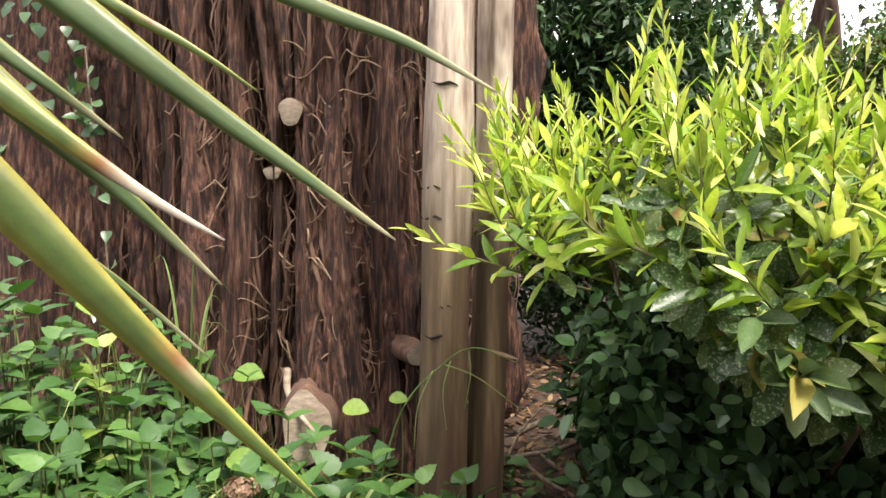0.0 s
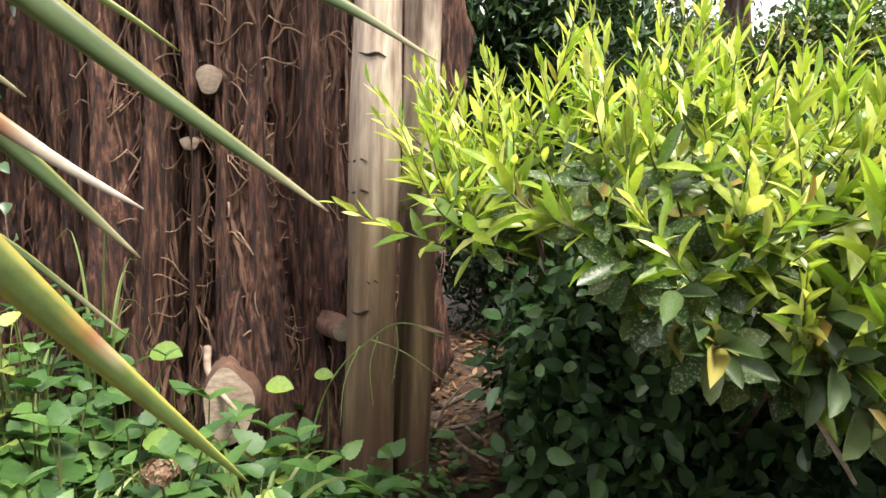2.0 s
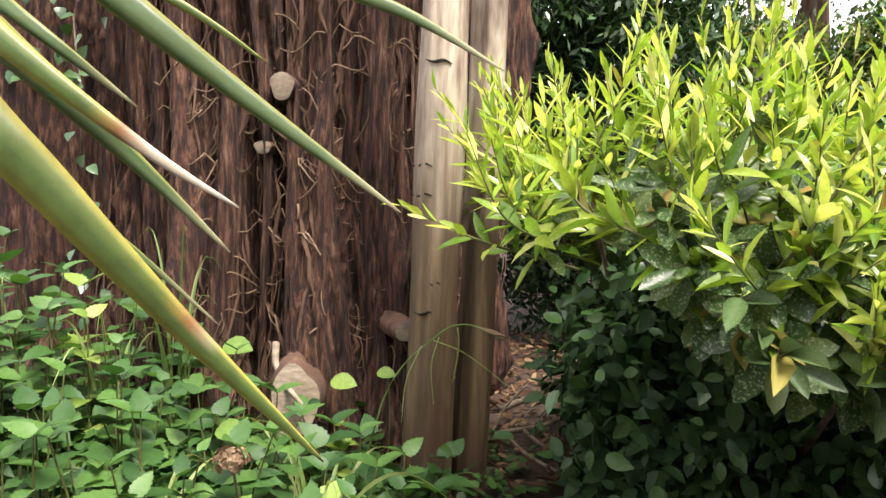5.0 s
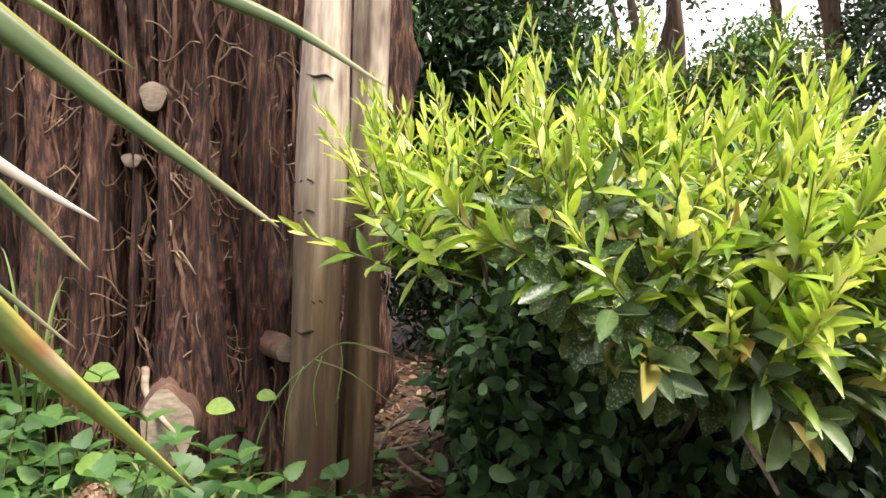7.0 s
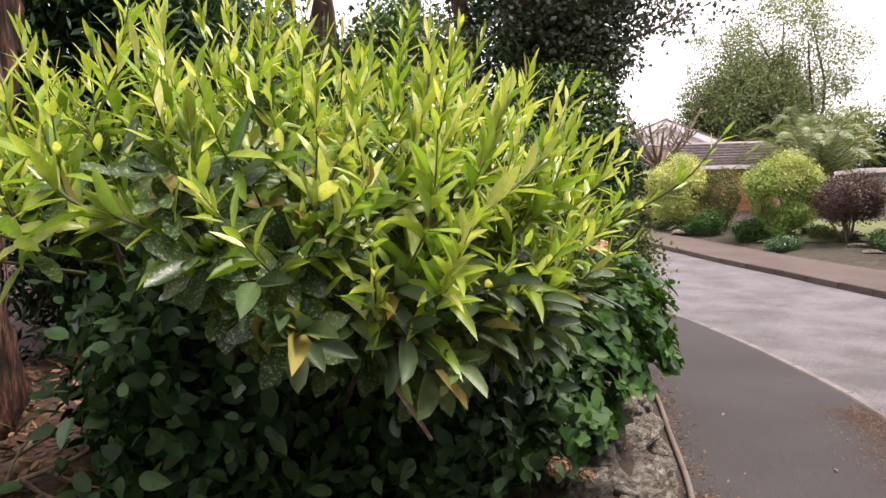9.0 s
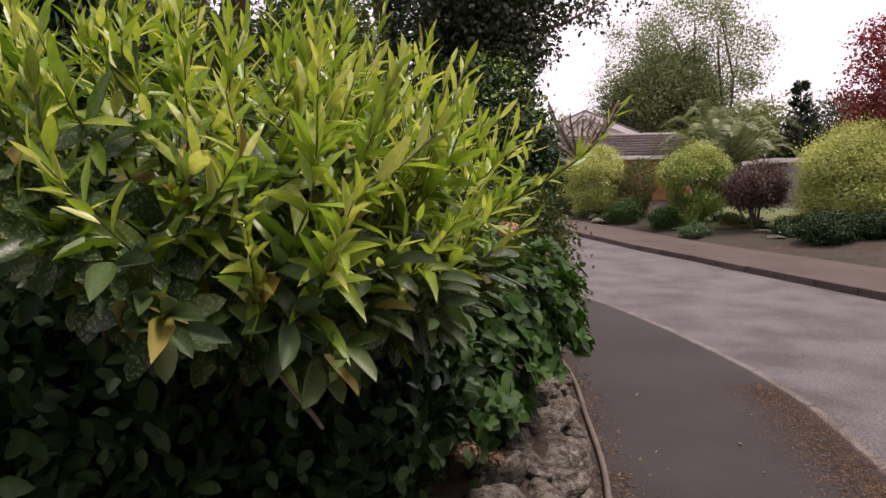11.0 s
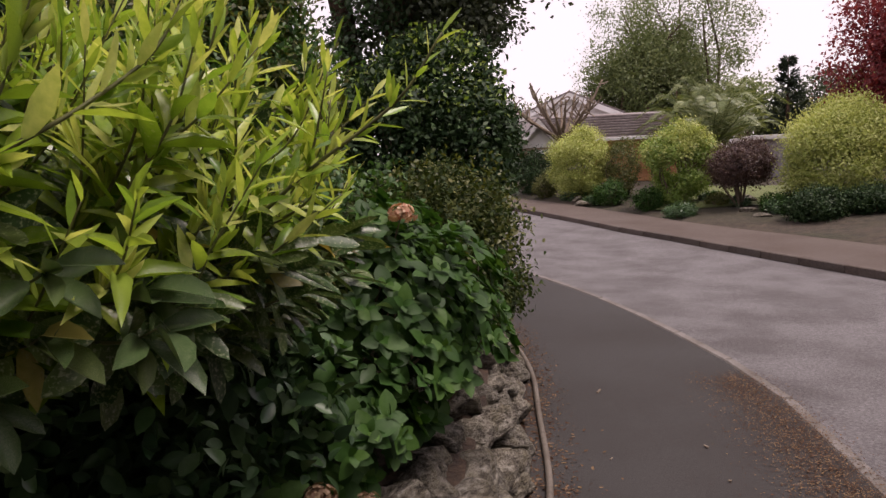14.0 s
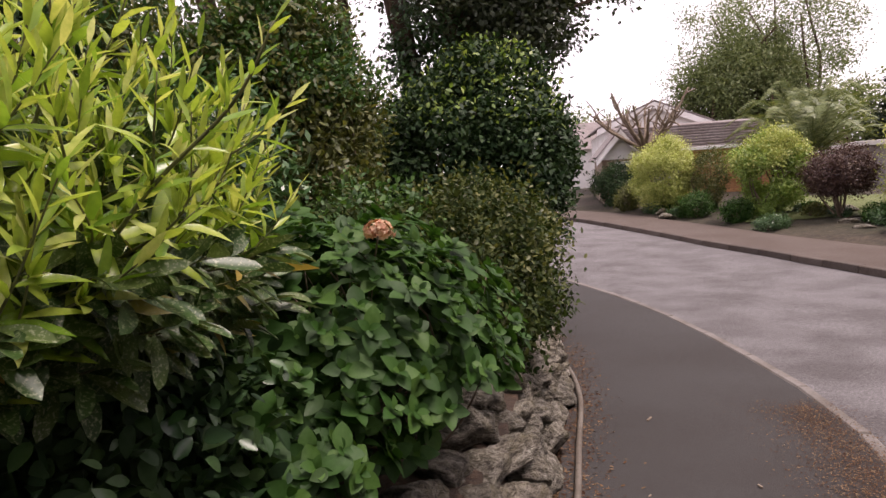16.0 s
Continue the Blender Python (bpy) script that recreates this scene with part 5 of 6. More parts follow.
# low mat of small leaves
n = 7500
p = np.column_stack([rng.uniform(-2.1, 0.35, n), rng.uniform(0.95, 2.45, n), np.zeros(n)])
keep = rng.random(n) < np.clip(1.0 - (p[:, 0] + 0.1) * 2.2, 0.06, 1)
p = p[keep]
n = len(p)
p[:, 2] = 0.64 + rng.random(n) * np.interp(p[:, 0], [-2, -1, 0, 0.3], [0.34, 0.22, 0.14, 0.06])
a = rng.uniform(0, 6.28, n)
L = rng.uniform(0.025, 0.065, n)
v, f = leaf_verts(p, np.column_stack([np.cos(a), np.sin(a), rng.normal(0.1, 0.3, n)]), unit(np.array([0, 0, 1.0]) + rng.normal(0, 0.35, (n, 3))), L, L * 0.6, 0.15, 0.2, "heart")
tagged(part("ground_cover", mesh_of("ground_cover", v, f, L_NETTLE)), "low mat of small green weeds", "ground cover", kind="stuff")
# undergrowth below the laurel and between the shrubs; its dark leaf colour stands in for shade
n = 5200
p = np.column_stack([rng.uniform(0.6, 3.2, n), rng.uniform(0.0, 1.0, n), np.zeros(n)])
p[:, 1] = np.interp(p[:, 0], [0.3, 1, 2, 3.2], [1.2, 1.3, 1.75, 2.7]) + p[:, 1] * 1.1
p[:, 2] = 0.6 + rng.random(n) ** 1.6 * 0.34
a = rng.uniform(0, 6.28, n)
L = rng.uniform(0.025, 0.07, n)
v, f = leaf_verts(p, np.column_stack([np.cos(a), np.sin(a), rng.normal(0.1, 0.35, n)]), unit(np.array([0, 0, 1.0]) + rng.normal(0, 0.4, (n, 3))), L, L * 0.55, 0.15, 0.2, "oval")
tagged(part("undergrowth", mesh_of("undergrowth", v, f, L_DARK)), "green undergrowth with shade put into its dark leaf colour", "undergrowth", kind="stuff")


def grass_tuft(at, n, h, spread, label, mat=None):
    ob = thing("grass_tuft", at, label, "grass", "grass tufts in the bed")
    for k in range(n):
        a = rng.uniform(0, 6.28)
        o = np.array([math.cos(a), math.sin(a), 0]) * spread * rng.uniform(0.4, 1.2)
        hh = h * rng.uniform(0.6, 1.1)
        c = spline([(0, 0, -0.02), o * 0.35 + [0, 0, hh * 0.7], o * 0.8 + [0, 0, hh], o * 1.3 + [0, 0, hh * rng.uniform(0.7, 0.98)]], 0.03)
        s = np.linspace(0, 1, len(c))
        w = 0.0055 * np.minimum(1, (1 - s) * 2.2 + 0.05)
        side = unit(np.cross(unit(np.gradient(c, axis=0)), [o[0] + 0.01, o[1] + 0.3, 0.1]))
        v = np.stack([c - side * w[:, None], c + [0, 0, -0.002], c + side * w[:, None]], 1).reshape(-1, 3)
        part("blade", mesh_of("blade", v, [(3 * i + j, 3 * i + j + 1, 3 * i + j + 4, 3 * i + j + 3) for i in range(len(c) - 1) for j in (0, 1)], mat or L_GRASS), ob)


grass_tuft((-0.93, 2.12, 0.64), 9, 0.85, 0.22, "tall pale grass blades against the bark")
grass_tuft((-1.15, 2.1, 0.64), 8, 0.7, 0.3, "tall pale grass blades against the bark")
grass_tuft((-0.35, 1.6, 0.62), 12, 0.36, 0.3, "green arching grass blades in the bed")
grass_tuft((-0.15, 2.35, 0.62), 8, 0.3, 0.3, "green arching grass blades in the bed")
grass_tuft((-0.75, 1.5, 0.62), 10, 0.36, 0.28, "green arching grass blades in the bed")
for x, y, z, s in ((-0.72, 2.13, 1.1, 0.1), (-0.36, 2.1, 1.0, 0.085), (-0.22, 2.08, 1.04, 0.06), (-0.62, 1.75, 0.95, 0.085)):
    ob = thing("bindweed", (x, y, 0.64), "single broad heart-shaped climbing leaf", "weed", "climbing leaves at the trunk")
    v, f = tube(spline([(0, 0, -0.02), (0.01, 0.01, (z - 0.64) * 0.6), (0, 0, z - 0.64)], 0.04), [0.003, 0.002], 5)
    part("stalk", mesh_of("stalk", v, f, M_GREENSTEM), ob)
    v, f = leaf_verts([[-s * 0.6, 0, z - 0.64]], [[1, -0.3, 0.05]], [[0.0, -0.55, 0.8]], s * 1.1, s * 0.85, 0.15, 0.25, "oval")
    part("leaf_blade", mesh_of("leaf_blade", v, f, L_LIME), ob)
# pale winding tendrils among the tall weeds
for x, y, z in ((-1.4, 2.0, 1.35), (-1.3, 1.9, 1.25), (-1.05, 2.05, 1.3), (-1.5, 1.85, 1.2), (-0.95, 2.1, 1.25)):
    td = thing("bindweed", (x, y, 0.62), "pale winding tendril climbing through weeds", "weed", "climbing tendrils at the trunk")
    hz = z - 0.62
    pts = [(0.035 * math.sin(6 * s + x * 9) * s, 0.03 * math.cos(5 * s) * s, hz * min(1.0, 1.25 * s) - 0.18 * max(0.0, s - 0.75)) for s in np.linspace(0, 1, 9)]
    v, f = tube(spline(pts, 0.02), [0.0035, 0.002], 6)
    part("stalk", mesh_of("stalk", v, f, L_GRASS), td)
    a = rng.uniform(0, 6.28, 7)
    lv, lf = leaf_verts(np.array(pts)[2:], np.column_stack([np.cos(a), np.sin(a) - 0.4, 0 * a]), np.tile([0, -0.5, 0.8], (7, 1)), rng.uniform(0.04, 0.08, 7), rng.uniform(0.03, 0.055, 7), 0.2, 0.2, "heart")
    tagged(part("leaf_foliage", mesh_of("leaf_foliage", lv, lf, L_NETTLE), td), kind="stuff")
# arching dry flower stalk in front of the post
stalk = thing("dry_flower_stalk", (-0.3, 1.8, 0.62), "arching pale dry stalk with hanging threads", "plant")
so = np.array([-0.3, 1.8, 0.62])
for pth, r in (([(-0.3, 1.8, 0.62), (-0.2, 1.8, 1.05), (-0.07, 1.78, 1.22), (0.02, 1.76, 1.27), (0.13, 1.74, 1.235)], 0.0035), ([(-0.07, 1.78, 1.22), (0.03, 1.78, 1.18), (0.16, 1.8, 1.08)], 0.002), ([(0.0, 1.765, 1.26), (0.005, 1.76, 1.2), (-0.01, 1.76, 1.1)], 0.0022), ([(-0.05, 1.77, 1.23), (-0.07, 1.76, 1.15), (-0.06, 1.76, 1.04)], 0.002), ([(-0.1, 1.78, 1.2), (-0.14, 1.78, 1.1), (-0.15, 1.77, 0.98)], 0.002)):
    v, f = tube(spline(pth, 0.02) - so, [r, r * 0.6], 6)
    part("stalk", mesh_of("stalk", v, f, L_GRASS), stalk)
v, f = leaf_verts([np.array([0.05, 1.755, 1.265]) - so], [[1, -0.1, -0.3]], [[0, -0.5, 1]], 0.09, 0.018, -0.05, 0.3, "lance")
part("dry_bract", mesh_of("dry_bract", v, f, L_PETAL), stalk, "curled dry brown bract")
# fallen branches on the litter
for pth, r in (([(0.2, 2.7, 0.74), (0.45, 2.75, 0.83), (0.75, 2.85, 0.93)], 0.016), ([(0.15, 2.5, 0.7), (0.4, 2.55, 0.74), (0.6, 2.65, 0.86), (0.65, 2.7, 0.95)], 0.011), ([(0.28, 2.5, 0.72), (0.36, 2.35, 0.7), (0.48, 2.2, 0.69)], 0.01), ([(0.2, 2.45, 0.73), (0.27, 2.3, 0.7), (0.4, 2.12, 0.69)], 0.008), ([(0.14, 2.4, 0.71), (0.2, 2.5, 0.8), (0.32, 2.7, 0.86)], 0.006)):
    br = thing("fallen_branch", tuple(pth[0]), "dry broken branch lying on leaf litter", "branch", "fallen branches")
    v, f = tube(spline(pth, 0.03) - np.asarray(pth[0]), [r, r * 0.6], 8, 0.4, 7)
    part("bark", mesh_of("bark", v, f, M_TWIG), br)
for k in range(9):
    at = (rng.uniform(-0.45, 0.3), rng.uniform(1.5, 1.75), rng.uniform(0.74, 0.84))
    fl = thing("white_flower", at, "tiny white wild flower among weeds", "flower", "tiny white flowers")
    a = np.arange(5) * 1.257
    v, f = leaf_verts(np.zeros((5, 3)), np.column_stack([np.cos(a), np.sin(a), 0.2 + 0 * a]), np.tile([0, 0, 1.0], (5, 1)), 0.011, 0.008, 0.1, 0.1, "oval")
    part("petals", mesh_of("petals", v, f, L_WHITEPETAL), fl)
    v, f = tube([(0, 0, 0), (0.004, 0.004, 0.62 - at[2])], [0.001, 0.001], 4)
    part("stalk", mesh_of("stalk", v, f, M_GREENSTEM), fl)

# ---- ivy-clad tree over the path ----
it = thing("ivy_clad_tree", (6.25, 6.6, 0.5), "tall dark tree with ivy round its trunk", "tree")
v, f = tube(spline([(0, 0, -0.1), (0.02, 0, 2), (-0.1, 0.05, 4), (0.05, 0.2, 7), (0.1, 0.3, 10)], 0.25), [0.3, 0.24, 0.22, 0.18, 0.1], 18, 0.3, 13)
part("trunk", mesh_of("trunk", v, f, M_OLDWOOD), it)
v, f = tube(spline([(-0.5, 0.3, -0.1), (-0.55, 0.35, 2.2), (-0.9, 0.5, 4.4), (-1.1, 0.6, 7)], 0.25), [0.16, 0.13, 0.1, 0.06], 14, 0.3, 15)
part("trunk", mesh_of("trunk", v, f, M_OLDWOOD), it)
limbs("limb", (0, 0.1, 3.6), [(1.6, -0.6, 4.6), (-1.5, 0.3, 5.0), (1.9, 0.6, 5.6), (0.5, -1.2, 5.4), (-0.8, -0.7, 6.2)], 0.07, M_OLDWOOD, it)
foliage("crown", (0.2, -0.1, 4.0), (1.5, 1.4, 1.75), 17000, 0.085, L_TREE, it, 150, 0.15, -0.95, 0.45, 0.6, far=True)
limbs("limb", (0, 0, 3.3), [(1.9, -1.1, 3.5)], 0.05, M_OLDWOOD, it)
foliage("crown", (1.5, -0.85, 3.55), (0.75, 0.6, 0.4), 1100, 0.08, L_TREE, it, 40, 0.12, -0.95, 0.3, 0.6, far=True)
foliage("crown", (0.3, -0.55, 2.95), (0.8, 0.6, 0.75), 6000, 0.08, L_TREE, it, 70, 0.12, -0.95, 0.3, 0.6, far=True)
foliage("crown", (0.3, 0.1, 7.6), (2.6, 2.5, 1.8), 7000, 0.11, L_TREE, it, 170, 0.25, -0.9, 0.3, 0.6, far=True)
foliage("ivy_foliage", (-0.3, 0.1, 2.8), (0.75, 0.55, 1.2), 5000, 0.07, L_IVY, it, 120, 0.09, -1.0, 0.7, 0.7, far=True)
it2 = shrub("broadleaf_tree", "tall slender dark trees behind the bed", (3.6, 8.4, 0.5), (3.6, 8.4, 6.0), (2.2, 1.8, 2.8), 3400, 0.13, L_TREE, 220, 0.25, 0.5, -0.9, 0.4, far=True, stems_n=9, r0=0.13, wood=M_OLDWOOD)
shrub("broadleaf_tree", "tall slender dark trees behind the bed", (0.9, 7.6, 0.5), (1.0, 7.6, 5.2), (2.2, 1.6, 3.0), 5000, 0.13, L_TREE, 240, 0.25, 0.5, -0.9, 0.4, far=True, stems_n=9, r0=0.13, wood=M_OLDWOOD)
shrub("broadleaf_tree", "distant broadleaf tree seen past the bed", (10.5, 24, 0.0), (10.5, 24, 4.6), (3.0, 2.4, 3.2), 5000, 0.24, L_TREE, 170, 0.4, 0.6, -0.8, 0.4, far=True, stems_n=9, r0=0.18, wood=M_OLDWOOD)

# ---- gardens across the road ----
def round_bush(label, x, y, r, h, n, size, mat, name="garden_bush", clumps=150, lift=0.0, second=None, group="bushes across the road", flat=0.9):
    z = ground_z(x, y) - 0.02
    return shrub(name, label, (x, y, z), (x, y, z + lift + (h - lift) * 0.5), (r, r * flat, (h - lift) * 0.5), int(n * 5), size * 0.68, mat, int(clumps * 0.8), r * 0.14, 0.6, -0.98, 0.8, second, True, 8, 0.035, 0.1, group)


# second leaves on the golden and lime bushes paint in their lit tops
round_bush("golden green dome-shaped bush in a front garden", 18.66, 13.23, 0.84, 2.1, 6000, 0.09, L_GOLD, second=(0.35, L_LITGOLD), flat=1.0)
round_bush("loose round lime green bush in a front garden", 18.1, 9.5, 0.92, 2.12, 5000, 0.1, L_LIME, lift=0.2, clumps=34, second=(0.5, L_GOLD))
round_bush("small purple-leaved tree with bare short stems", 17.9, 7.75, 0.78, 1.62, 4500, 0.075, L_PURPLE, "purple_leaf_tree", lift=0.62)
round_bush("large golden green dome-shaped bush in a front garden", 18.4, 5.65, 1.12, 2.35, 9000, 0.09, L_GOLD, second=(0.35, L_LITGOLD), flat=1.0)
round_bush("low dark green bush beside the far footpath", 16.3, 5.45, 0.6, 0.6, 2600, 0.08, L_DARK)
round_bush("low dark green bush beside the far footpath", 17.0, 4.6, 0.55, 0.55, 2200, 0.08, L_DARK)
round_bush("dark green low bush in front of a porch", 19.5, 15.7, 0.75, 1.5, 3000, 0.09, L_DARK)
round_bush("brownish thin shrub in front of the brick house", 19.2, 12.0, 0.55, 1.9, 1700, 0.08, L_BRONZE)
round_bush("brownish thin shrub in front of the brick house", 19.6, 11.0, 0.4, 2.1, 700, 0.08, L_BRONZE, lift=0.8)
round_bush("small green plant at the edge of the bed", 17.3, 10.0, 0.4, 0.6, 900, 0.08, L_HYD)
round_bush("small green plant at the edge of the bed", 17.9, 11.6, 0.45, 0.7, 900, 0.08, L_HYD)
round_bush("small green plant at the edge of the bed", 16.5, 8.6, 0.4, 0.3, 900, 0.06, L_IVY)
round_bush("small green plant at the edge of the bed", 18.6, 14.6, 0.4, 0.8, 900, 0.08, L_BRONZE)
for k in range(17):
    q = k / 16.0
    x, y = 16.35 + 1.5 * math.sin(q * 2.4) + rng.uniform(0.0, 1.3), 5.9 + 7.6 * q + rng.normal(0, 0.25)
    low = (("low trailing green plant in a front garden bed", L_HYD), ("low grey-green plant in a front garden bed", L_IVY), ("small brownish plant in a front garden bed", L_BRONZE))[k % 3]
    round_bush(low[0], x, y, rng.uniform(0.18, 0.36), rng.uniform(0.18, 0.42), 420, 0.08, low[1], clumps=30, group="low plants across the road")
round_bush("yellowish low shrub beside the far footpath", 16.2, 2.0, 0.7, 0.9, 2200, 0.09, L_GOLD)
round_bush("dark shrub under a red maple", 19.6, 3.2, 1.2, 1.6, 4000, 0.1, L_IVY)
round_bush("dark green shrub behind the lawn", 21.6, 17.8, 0.8, 1.3, 2400, 0.1, L_SMALL)
shrub("red_maple_tree", "spreading red-leaved maple tree", (21.4, 4.1, 0.35), (21.25, 4.2, 3.75), (2.75, 2.5, 2.75), 62000, 0.1, L_RED, 520, 0.2, 0.7, -0.75, 0.4, None, True, 12, 0.1, 0.3, wood=M_OLDWOOD)
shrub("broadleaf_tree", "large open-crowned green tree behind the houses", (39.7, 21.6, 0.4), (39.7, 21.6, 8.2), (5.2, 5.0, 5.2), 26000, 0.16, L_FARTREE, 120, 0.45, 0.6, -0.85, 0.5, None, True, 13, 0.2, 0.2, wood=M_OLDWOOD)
# lighter second leaves on top: lit crown over shade, done by leaf colour
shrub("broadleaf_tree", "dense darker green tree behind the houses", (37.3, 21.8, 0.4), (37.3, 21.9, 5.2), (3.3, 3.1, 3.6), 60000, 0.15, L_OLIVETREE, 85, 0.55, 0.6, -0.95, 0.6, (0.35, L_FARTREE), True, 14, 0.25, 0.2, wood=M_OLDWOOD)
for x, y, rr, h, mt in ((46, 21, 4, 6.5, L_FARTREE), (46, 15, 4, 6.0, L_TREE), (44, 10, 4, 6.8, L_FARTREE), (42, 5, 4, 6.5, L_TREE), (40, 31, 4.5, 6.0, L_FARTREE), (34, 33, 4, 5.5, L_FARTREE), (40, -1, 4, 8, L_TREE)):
    shrub("broadleaf_tree", "distant green garden trees behind the houses", (x, y, 0.4), (x, y, h * 0.55), (rr, rr, h * 0.5), 12000, 0.26, mt, 300, 0.4, 0.6, -0.95, 0.6, None, True, 5, 0.2, group="trees behind the houses", wood=M_OLDWOOD)
for x, y, h, w in ((38.5, 8.4, 10.5, 2.2), (42.3, 16.0, 6.6, 1.9), (37, 5.2, 11.5, 2.6)):
    ob = thing("conifer_tree", (x, y, 0.4), "tall dark conifer with layered branches", "tree", "conifers behind the houses")
    v, f = tube([(0, 0, -0.1), (0, 0, h * 0.5), (0, 0, h)], [0.2, 0.12, 0.02], 8)
    part("trunk", mesh_of("trunk", v, f, M_OLDWOOD), ob)
    P, D = [], []
    for k in range(110):
        s = rng.uniform(0.12, 1.0)
        a = rng.uniform(0, 6.28)
        ln = w * (1.02 - s) * rng.uniform(0.75, 1.15) + 0.15
        o = np.array([math.cos(a), math.sin(a), 0.28])
        for q in np.linspace(0.1, 1, 22):
            P.append([o[0] * ln * q, o[1] * ln * q, h * s + o[2] * ln * q * q])
            D.append(unit(o + rng.normal(0, 0.5, 3)))
    v, f = diamond_verts(np.array(P), np.array(D), unit(rng.normal(0, 0.4, (len(P), 3)) + [0, 0, 1]), 0.36, 0.1)
    tagged(part("needles", mesh_of("needles", v, f, L_CONIFER), ob), kind="stuff")

# palm
px, py = 24.55, 11.75
palm = thing("palm_tree", (px, py, ground_z(px, py)), "feathery palm with arching fronds in a front garden", "palm")
v, f = tube([(0, 0, -0.1), (0, 0, 0.7), (0.03, 0, 1.3)], [0.26, 0.24, 0.2], 14, 0.3, 3)
part("trunk", mesh_of("trunk", v, f, M_OLDWOOD), palm)
for k in range(52):
    a = k * 2.4
    el = 0.35 + 1.1 * (k / 52.0)
    ln = rng.uniform(2.4, 3.4)
    o = np.array([math.cos(a), math.sin(a), 0])
    c = spline([(0, 0, 1.25), o * ln * 0.34 * math.cos(el) + [0, 0, 1.25 + ln * 0.42 * math.sin(el)], o * ln * (0.08 + 0.62 * math.cos(el)) + [0, 0, 1.25 + ln * (0.8 * math.sin(el) - 0.02)], o * ln * (0.2 + 0.8 * math.cos(el)) + [0, 0, 1.25 + ln * (0.92 * math.sin(el) - 0.2)]], 0.045)
    side = np.array([-o[1], o[0], 0])
    t = unit(np.gradient(c, axis=0))
    P, D = [], []
    for i in range(4, len(c)):
        for sg in (-1, 1):
            P.append(c[i])
            D.append(unit(side * sg * 0.8 + t[i] * 0.6 + [0, 0, -0.12] + rng.normal(0, 0.12, 3)))
    L = 0.5 * np.sin(np.linspace(0.35, 2.9, len(P)))
    lv, lf = diamond_verts(np.array(P), np.array(D), unit(np.tile(o, (len(P), 1)) * 0.7 + [0, 0, 0.5]), L, 0.03)
    rv, rf = tube(c, [0.02, 0.006], 5)
    v, f = join([(lv, lf), (rv, rf)])
    part("frond", mesh_of("frond", v, f, L_PALM), palm)

# bare pollard tree in front of the gable
bt = thing("bare_tree", (20.5, 15.3, ground_z(20.5, 15.3)), "leafless pollarded tree with knobby grey branches", "tree")
v, f = tube([(0, 0, -0.1), (0.02, 0, 0.9), (0, 0, 1.9)], [0.14, 0.11, 0.11], 10, 0.3, 2)
part("trunk", mesh_of("trunk", v, f, M_TWIG), bt)
for k in range(15):
    a = k * 2.4 + 0.3
    e = np.array([math.cos(a), math.sin(a), 0])
    hh = rng.uniform(1.0, 2.3)
    ln = rng.uniform(0.9, 1.9)
    c = spline([(0, 0, 1.7), e * ln * 0.35 + [0, 0, 1.7 + hh * 0.3], e * ln * 0.7 + [0, 0, 1.7 + hh * 0.62], e * ln + [0, 0, 1.7 + hh]], 0.1) + rng.normal(0, 0.012, 3)
    v, f = tube(c, [0.075, 0.055, 0.045, 0.03], 7, 0.6, k)
    b = part("branch", mesh_of("branch", v, f, M_TWIG), bt)
    for q in range(4):
        s = c[int(len(c) * rng.uniform(0.4, 0.97))]
        tip = s + rng.normal(0, 0.22, 3) + e * 0.1 + [0, 0, 0.3]
        v, f = tube(spline([s, (s + tip) / 2 + rng.normal(0, 0.04, 3), tip], 0.06), [0.035, 0.026, 0.014], 6, 0.5, q)
        part("twig", mesh_of("twig", v, f, M_TWIG), b)

# ---- bungalow ----
U = np.array([0.743, -0.669])
HZ = 0.45
house = thing("bungalow", (21.33, 16.78, HZ - 0.06), "low brick bungalow with grey tiled roof and white gables", "house")
house.rotation_euler = (0, 0, math.atan2(U[1], U[0]))
part("brick_wall", box_mesh("brick_wall", M_BRICK, (0.0, 0.0, -0.3), (5.0, 3.4, 2.1), 0.01), house, "orange-brown brick wall")
for k in range(16):
    part("brick_course", box_mesh("brick_course", M_BRICK, (-0.02, -0.018, -0.1 + k * 0.135), (5.02, 0.0, 0.012 + k * 0.135), 0.006), house, "proud course of orange bricks")
part("window", box_mesh("window", M_GREYWALL, (0.9, -0.03, 0.9), (1.9, 0.05, 1.8), 0.01), house, "dark window")
for k in range(9):
    s = k / 9.0
    y0, z0 = -0.35 + 1.95 * s, 2.1 + 1.0 * s
    me = box_mesh("tile_course", M_TILE, (-0.25, y0, z0), (5.15, y0 + 0.3, z0 + 0.07), 0.01)
    part("tile_course", me, house, "course of grey concrete tiles")
part("roof", prism("roof", M_TILE, [(-0.25, 2.06), (5.15, 2.06), (5.15, 2.1), (-0.25, 2.1)], 3.6), house)
part("roof_back", mesh_of("roof_back", [(-0.25, 1.75, 3.14), (5.15, 1.75, 3.14), (5.15, 3.6, 2.1), (-0.25, 3.6, 2.1), (-0.25, -0.2, 2.12), (5.15, -0.2, 2.12)], [(0, 1, 2, 3), (4, 5, 1, 0)], M_TILE, False), house)
part("fascia", box_mesh("fascia", M_WHITE, (-0.25, -0.4, 2.0), (5.15, -0.36, 2.12), 0.005), house, "white fascia board")
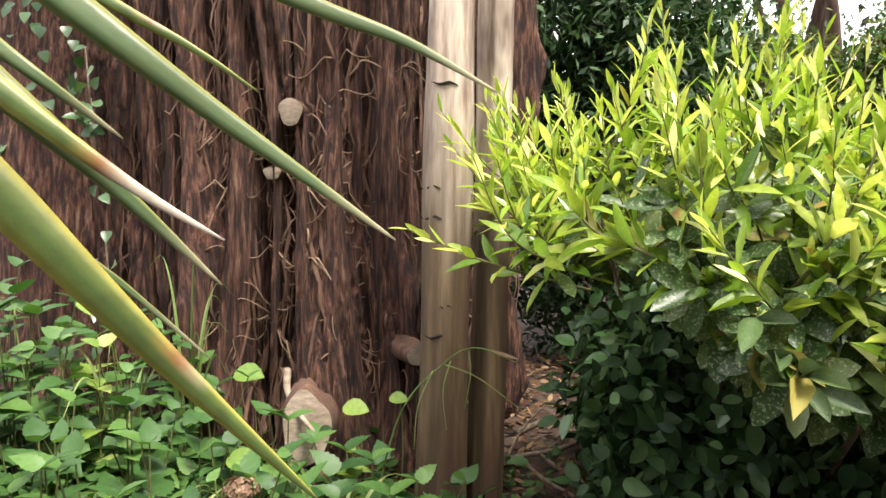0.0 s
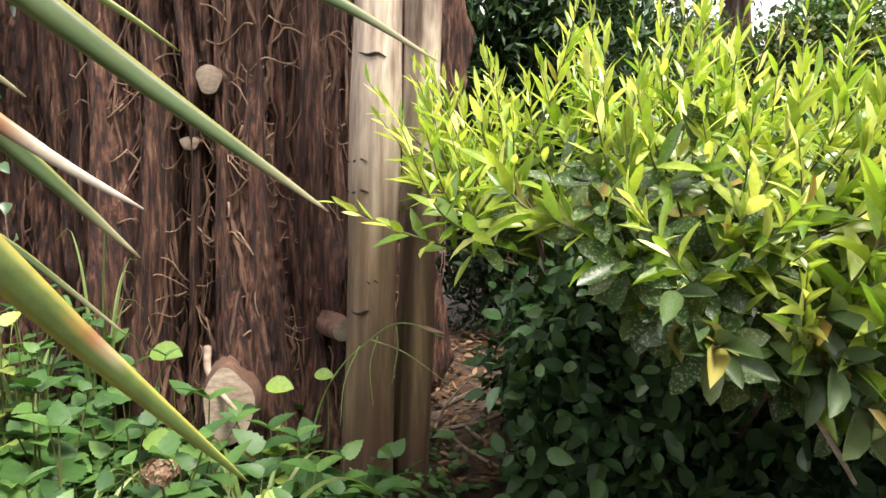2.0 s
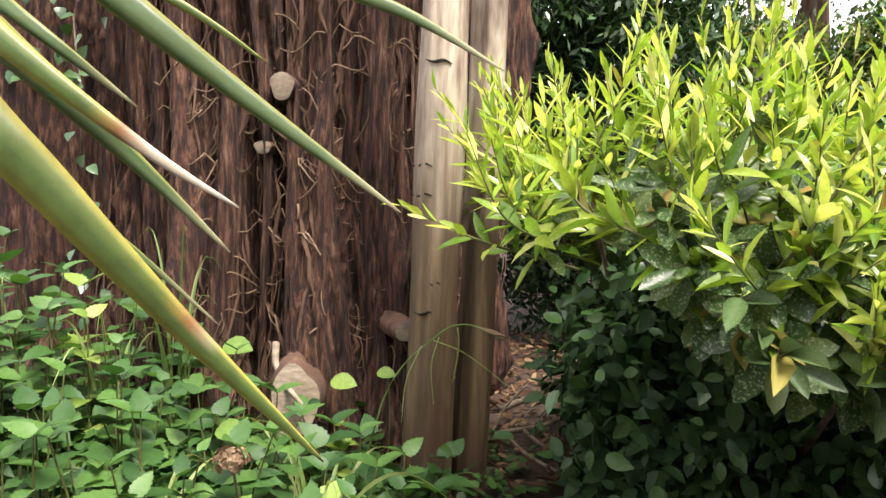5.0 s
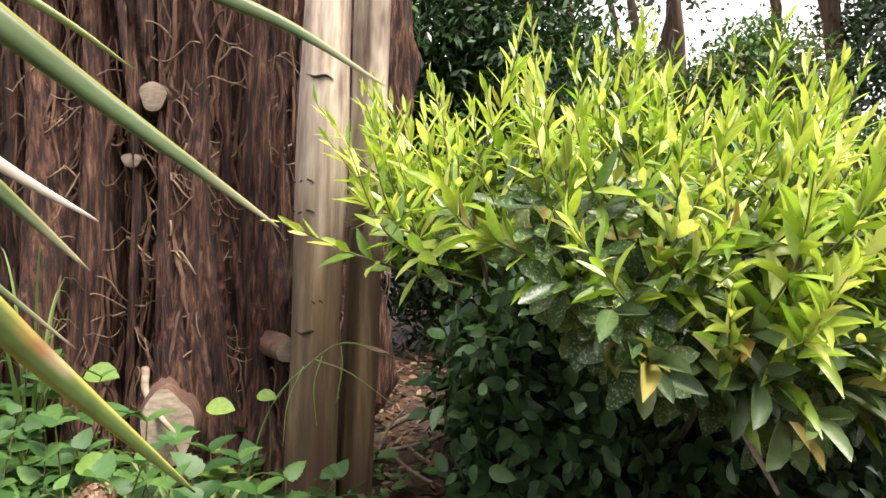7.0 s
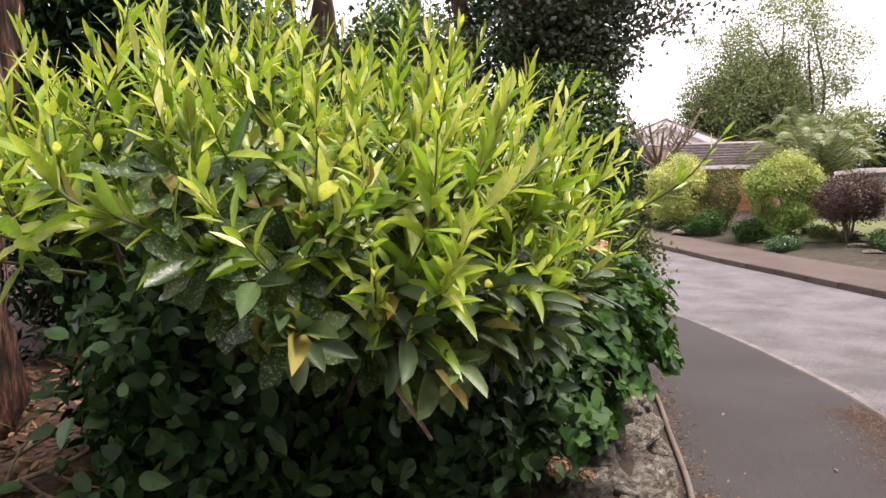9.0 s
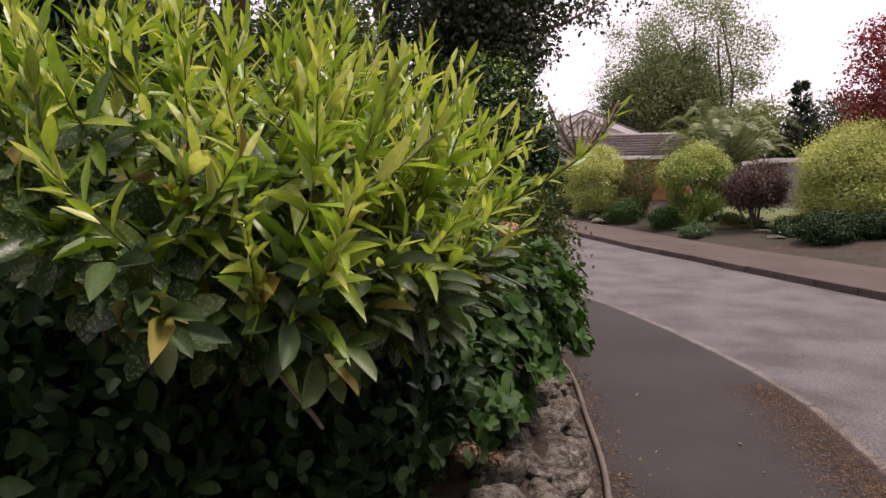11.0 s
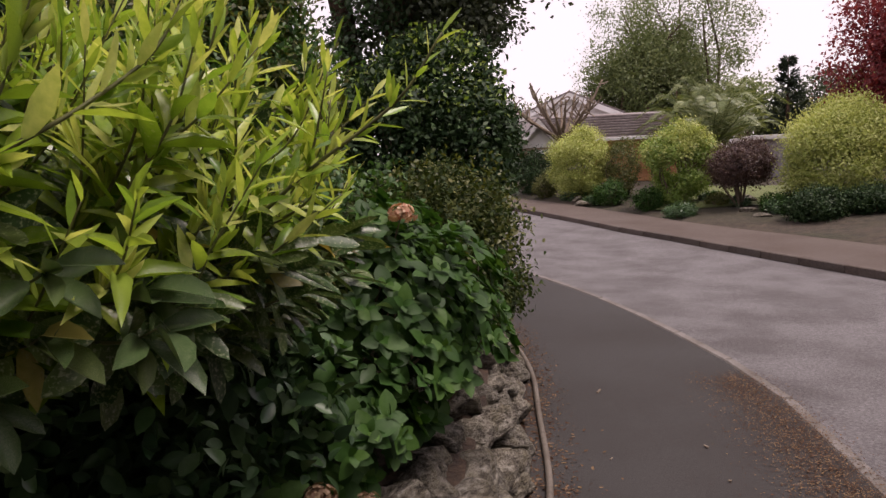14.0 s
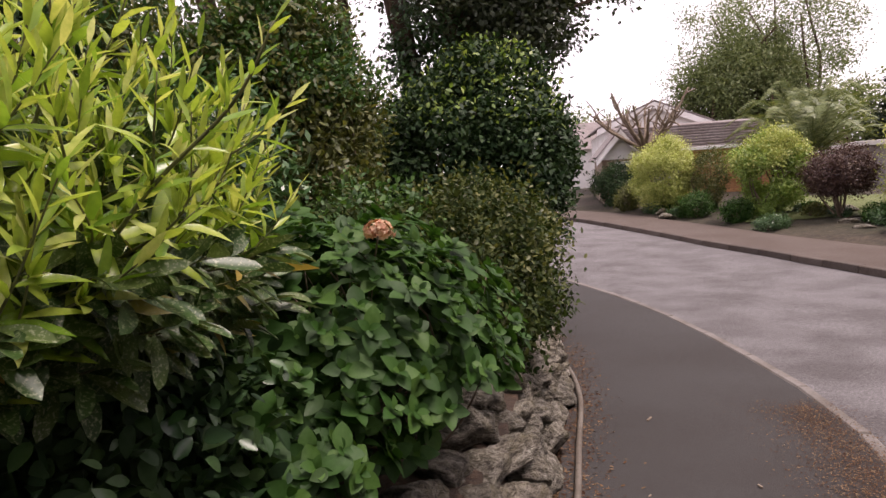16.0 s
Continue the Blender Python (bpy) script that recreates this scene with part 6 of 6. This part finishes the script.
# main gable behind
gx0 = -1.35
part("gable_wall", prism("gable_wall", M_CLAD, [(gx0 + 1.0, 1.5), (gx0 + 5.0, 1.5), (gx0 + 5.0, 3.18), (gx0 + 3.0, 4.02), (gx0 + 1.0, 3.18)], 6), house, "white clad gable wall", m=pose(0, 3.6, 0))
for sg, nm in ((-1, "barge_board"), (1, "barge_board")):
    xa, xb = gx0 + 3.0, gx0 + 3.0 + sg * 2.35
    o = [(xa, 4.22), (xb, 3.24), (xb, 3.0), (xa, 3.96)]
    b = part(nm, prism(nm, M_WHITE, o if sg < 0 else o[::-1], 0.08), house, "white barge board")
    b.location = (0, 3.35, 0)
    o = [(xa, 4.3), (xb, 3.32), (xb, 3.26), (xa, 4.24)]
    b = part("gable_roof", prism("gable_roof", M_TILE, o if sg < 0 else o[::-1], 6.5), house)
    b.location = (0, 3.33, 0)
# porch
part("porch_wall", box_mesh("porch_wall", M_BROWNWALL, (-1.05, -1.1, -0.5), (0.25, 1.5, 1.85), 0.01), house, "brown porch wall")
part("porch_gable", prism("porch_gable", M_CLAD, [(-1.7, 1.84), (-0.3, 1.84), (-1.0, 2.62)], 2.4), house, "white porch gable", m=pose(0.6, -1.12, 0))
for sg in (-1, 1):
    o = [(-1.0, 2.86), (-1.0 + sg * 0.86, 1.84), (-1.0 + sg * 0.86, 1.62), (-1.0, 2.62)]
    b = part("barge_board", prism("barge_board", M_WHITE, o if sg < 0 else o[::-1], 0.1), house, "white barge board")
    b.location = (0.6, -1.4, 0)
    o = [(-1.0, 2.93), (-1.0 + sg * 0.9, 1.9), (-1.0 + sg * 0.9, 1.85), (-1.0, 2.88)]
    b = part("porch_roof", prism("porch_roof", M_TILE, o if sg < 0 else o[::-1], 2.8), house)
    b.location = (0.6, -1.4, 0)
door = part("door", box_mesh("door", M_WHITE, (-0.6, -1.16, -0.3), (0.2, -1.08, 1.75), 0.01), house, "white glazed front door")
part("door_pane", box_mesh("door_pane", M_GREYWALL, (-0.5, -1.18, 0.6), (0.1, -1.14, 1.6), 0.005), door)
ann = thing("house_behind", (29.2, 29.2, HZ + 0.5), "neighbouring house with dark slate roof", "house")
ann.rotation_euler = (0, 0, -0.956)
part("wall", box_mesh("wall", M_CLAD, (0, 0, -0.3), (7, 5, 2.4), 0.01), ann)
part("roof", mesh_of("roof", [(-0.3, -0.3, 2.4), (7.3, -0.3, 2.4), (7.3, 2.5, 4.1), (-0.3, 2.5, 4.1), (-0.3, 5.3, 2.4), (7.3, 5.3, 2.4)], [(0, 1, 2, 3), (3, 2, 5, 4), (0, 3, 4), (1, 5, 2), (0, 4, 5, 1)], M_TILE, False), ann)
gar = thing("garage", (27.6, 11.6, 0.4), "low grey flat-roofed garage behind bushes", "garage")
gar.rotation_euler = (0, 0, -0.956)
part("wall", box_mesh("wall", M_GREYWALL, (0, 0, -0.2), (3.2, 4, 1.75), 0.01), gar)
part("roof", box_mesh("roof", M_CLAD, (-0.15, -0.15, 1.76), (3.35, 4.1, 1.93), 0.01), gar, "pale flat roof edge")

# unseen trees behind the walker on the bend's outer side, added to cut low sky light
for x, y, h in ((-16, -10.5, 8), (-11.5, -11.5, 7), (-7, -12.5, 8.5), (-2.5, -12, 7.5), (1.5, -11.5, 8), (5.5, -9.5, 7), (9.5, -7, 7.5), (13, -4, 6)):
    shrub("light_block_tree", "unseen tall dense tree added to block low sky light", (x, y, ground_z(x, y) - 0.05), (x, y, h * 0.52), (2.9, 2.6, h * 0.52), 9000, 0.42, L_TREE, 300, 0.45, 0.7, -0.98, 0.5, None, True, 6, 0.2, group="trees across the road", wood=M_OLDWOOD)

# lawn, boulders
lx, ly = np.meshgrid(np.linspace(0, 1, 24), np.linspace(0, 1, 20))
LX = 19.2 + lx.ravel() * 5.0 + ly.ravel() * -2.2
LY = 5.0 + lx.ravel() * 2.2 + ly.ravel() * 4.6
LZ = rise(LX, LY) + 0.06 + 0.02 * vnoise(np.column_stack([LX, LY, LX * 0]) * 2, 8)
tagged(part("lawn", mesh_of("lawn", np.column_stack([LX, LY, LZ]), [(j * 24 + i, j * 24 + i + 1, (j + 1) * 24 + i + 1, (j + 1) * 24 + i) for j in range(19) for i in range(23)], M_LAWN)), "short pale green lawn in a front garden", "lawn", kind="structure")
for x, y, s in ((18.9, 8.0, 0.35), (17.5, 12.3, 0.3), (18.2, 13.0, 0.28), (17.9, 12.6, 0.25), (19.6, 15.2, 0.3), (17.2, 7.2, 0.24), (16.5, 6.6, 0.2), (16.4, 3.3, 0.22), (16.9, 11.0, 0.22)):
    tagged(part("boulder", rocks[int(x * 7) % 9], m=pose(x, y, ground_z(x, y) + s * 0.12, 0, 0, x * 50) @ Matrix.Diagonal((s, s * 0.7, s * 0.5, 1))), "weathered grey boulder in a garden bed", "boulder", "boulders across the road")
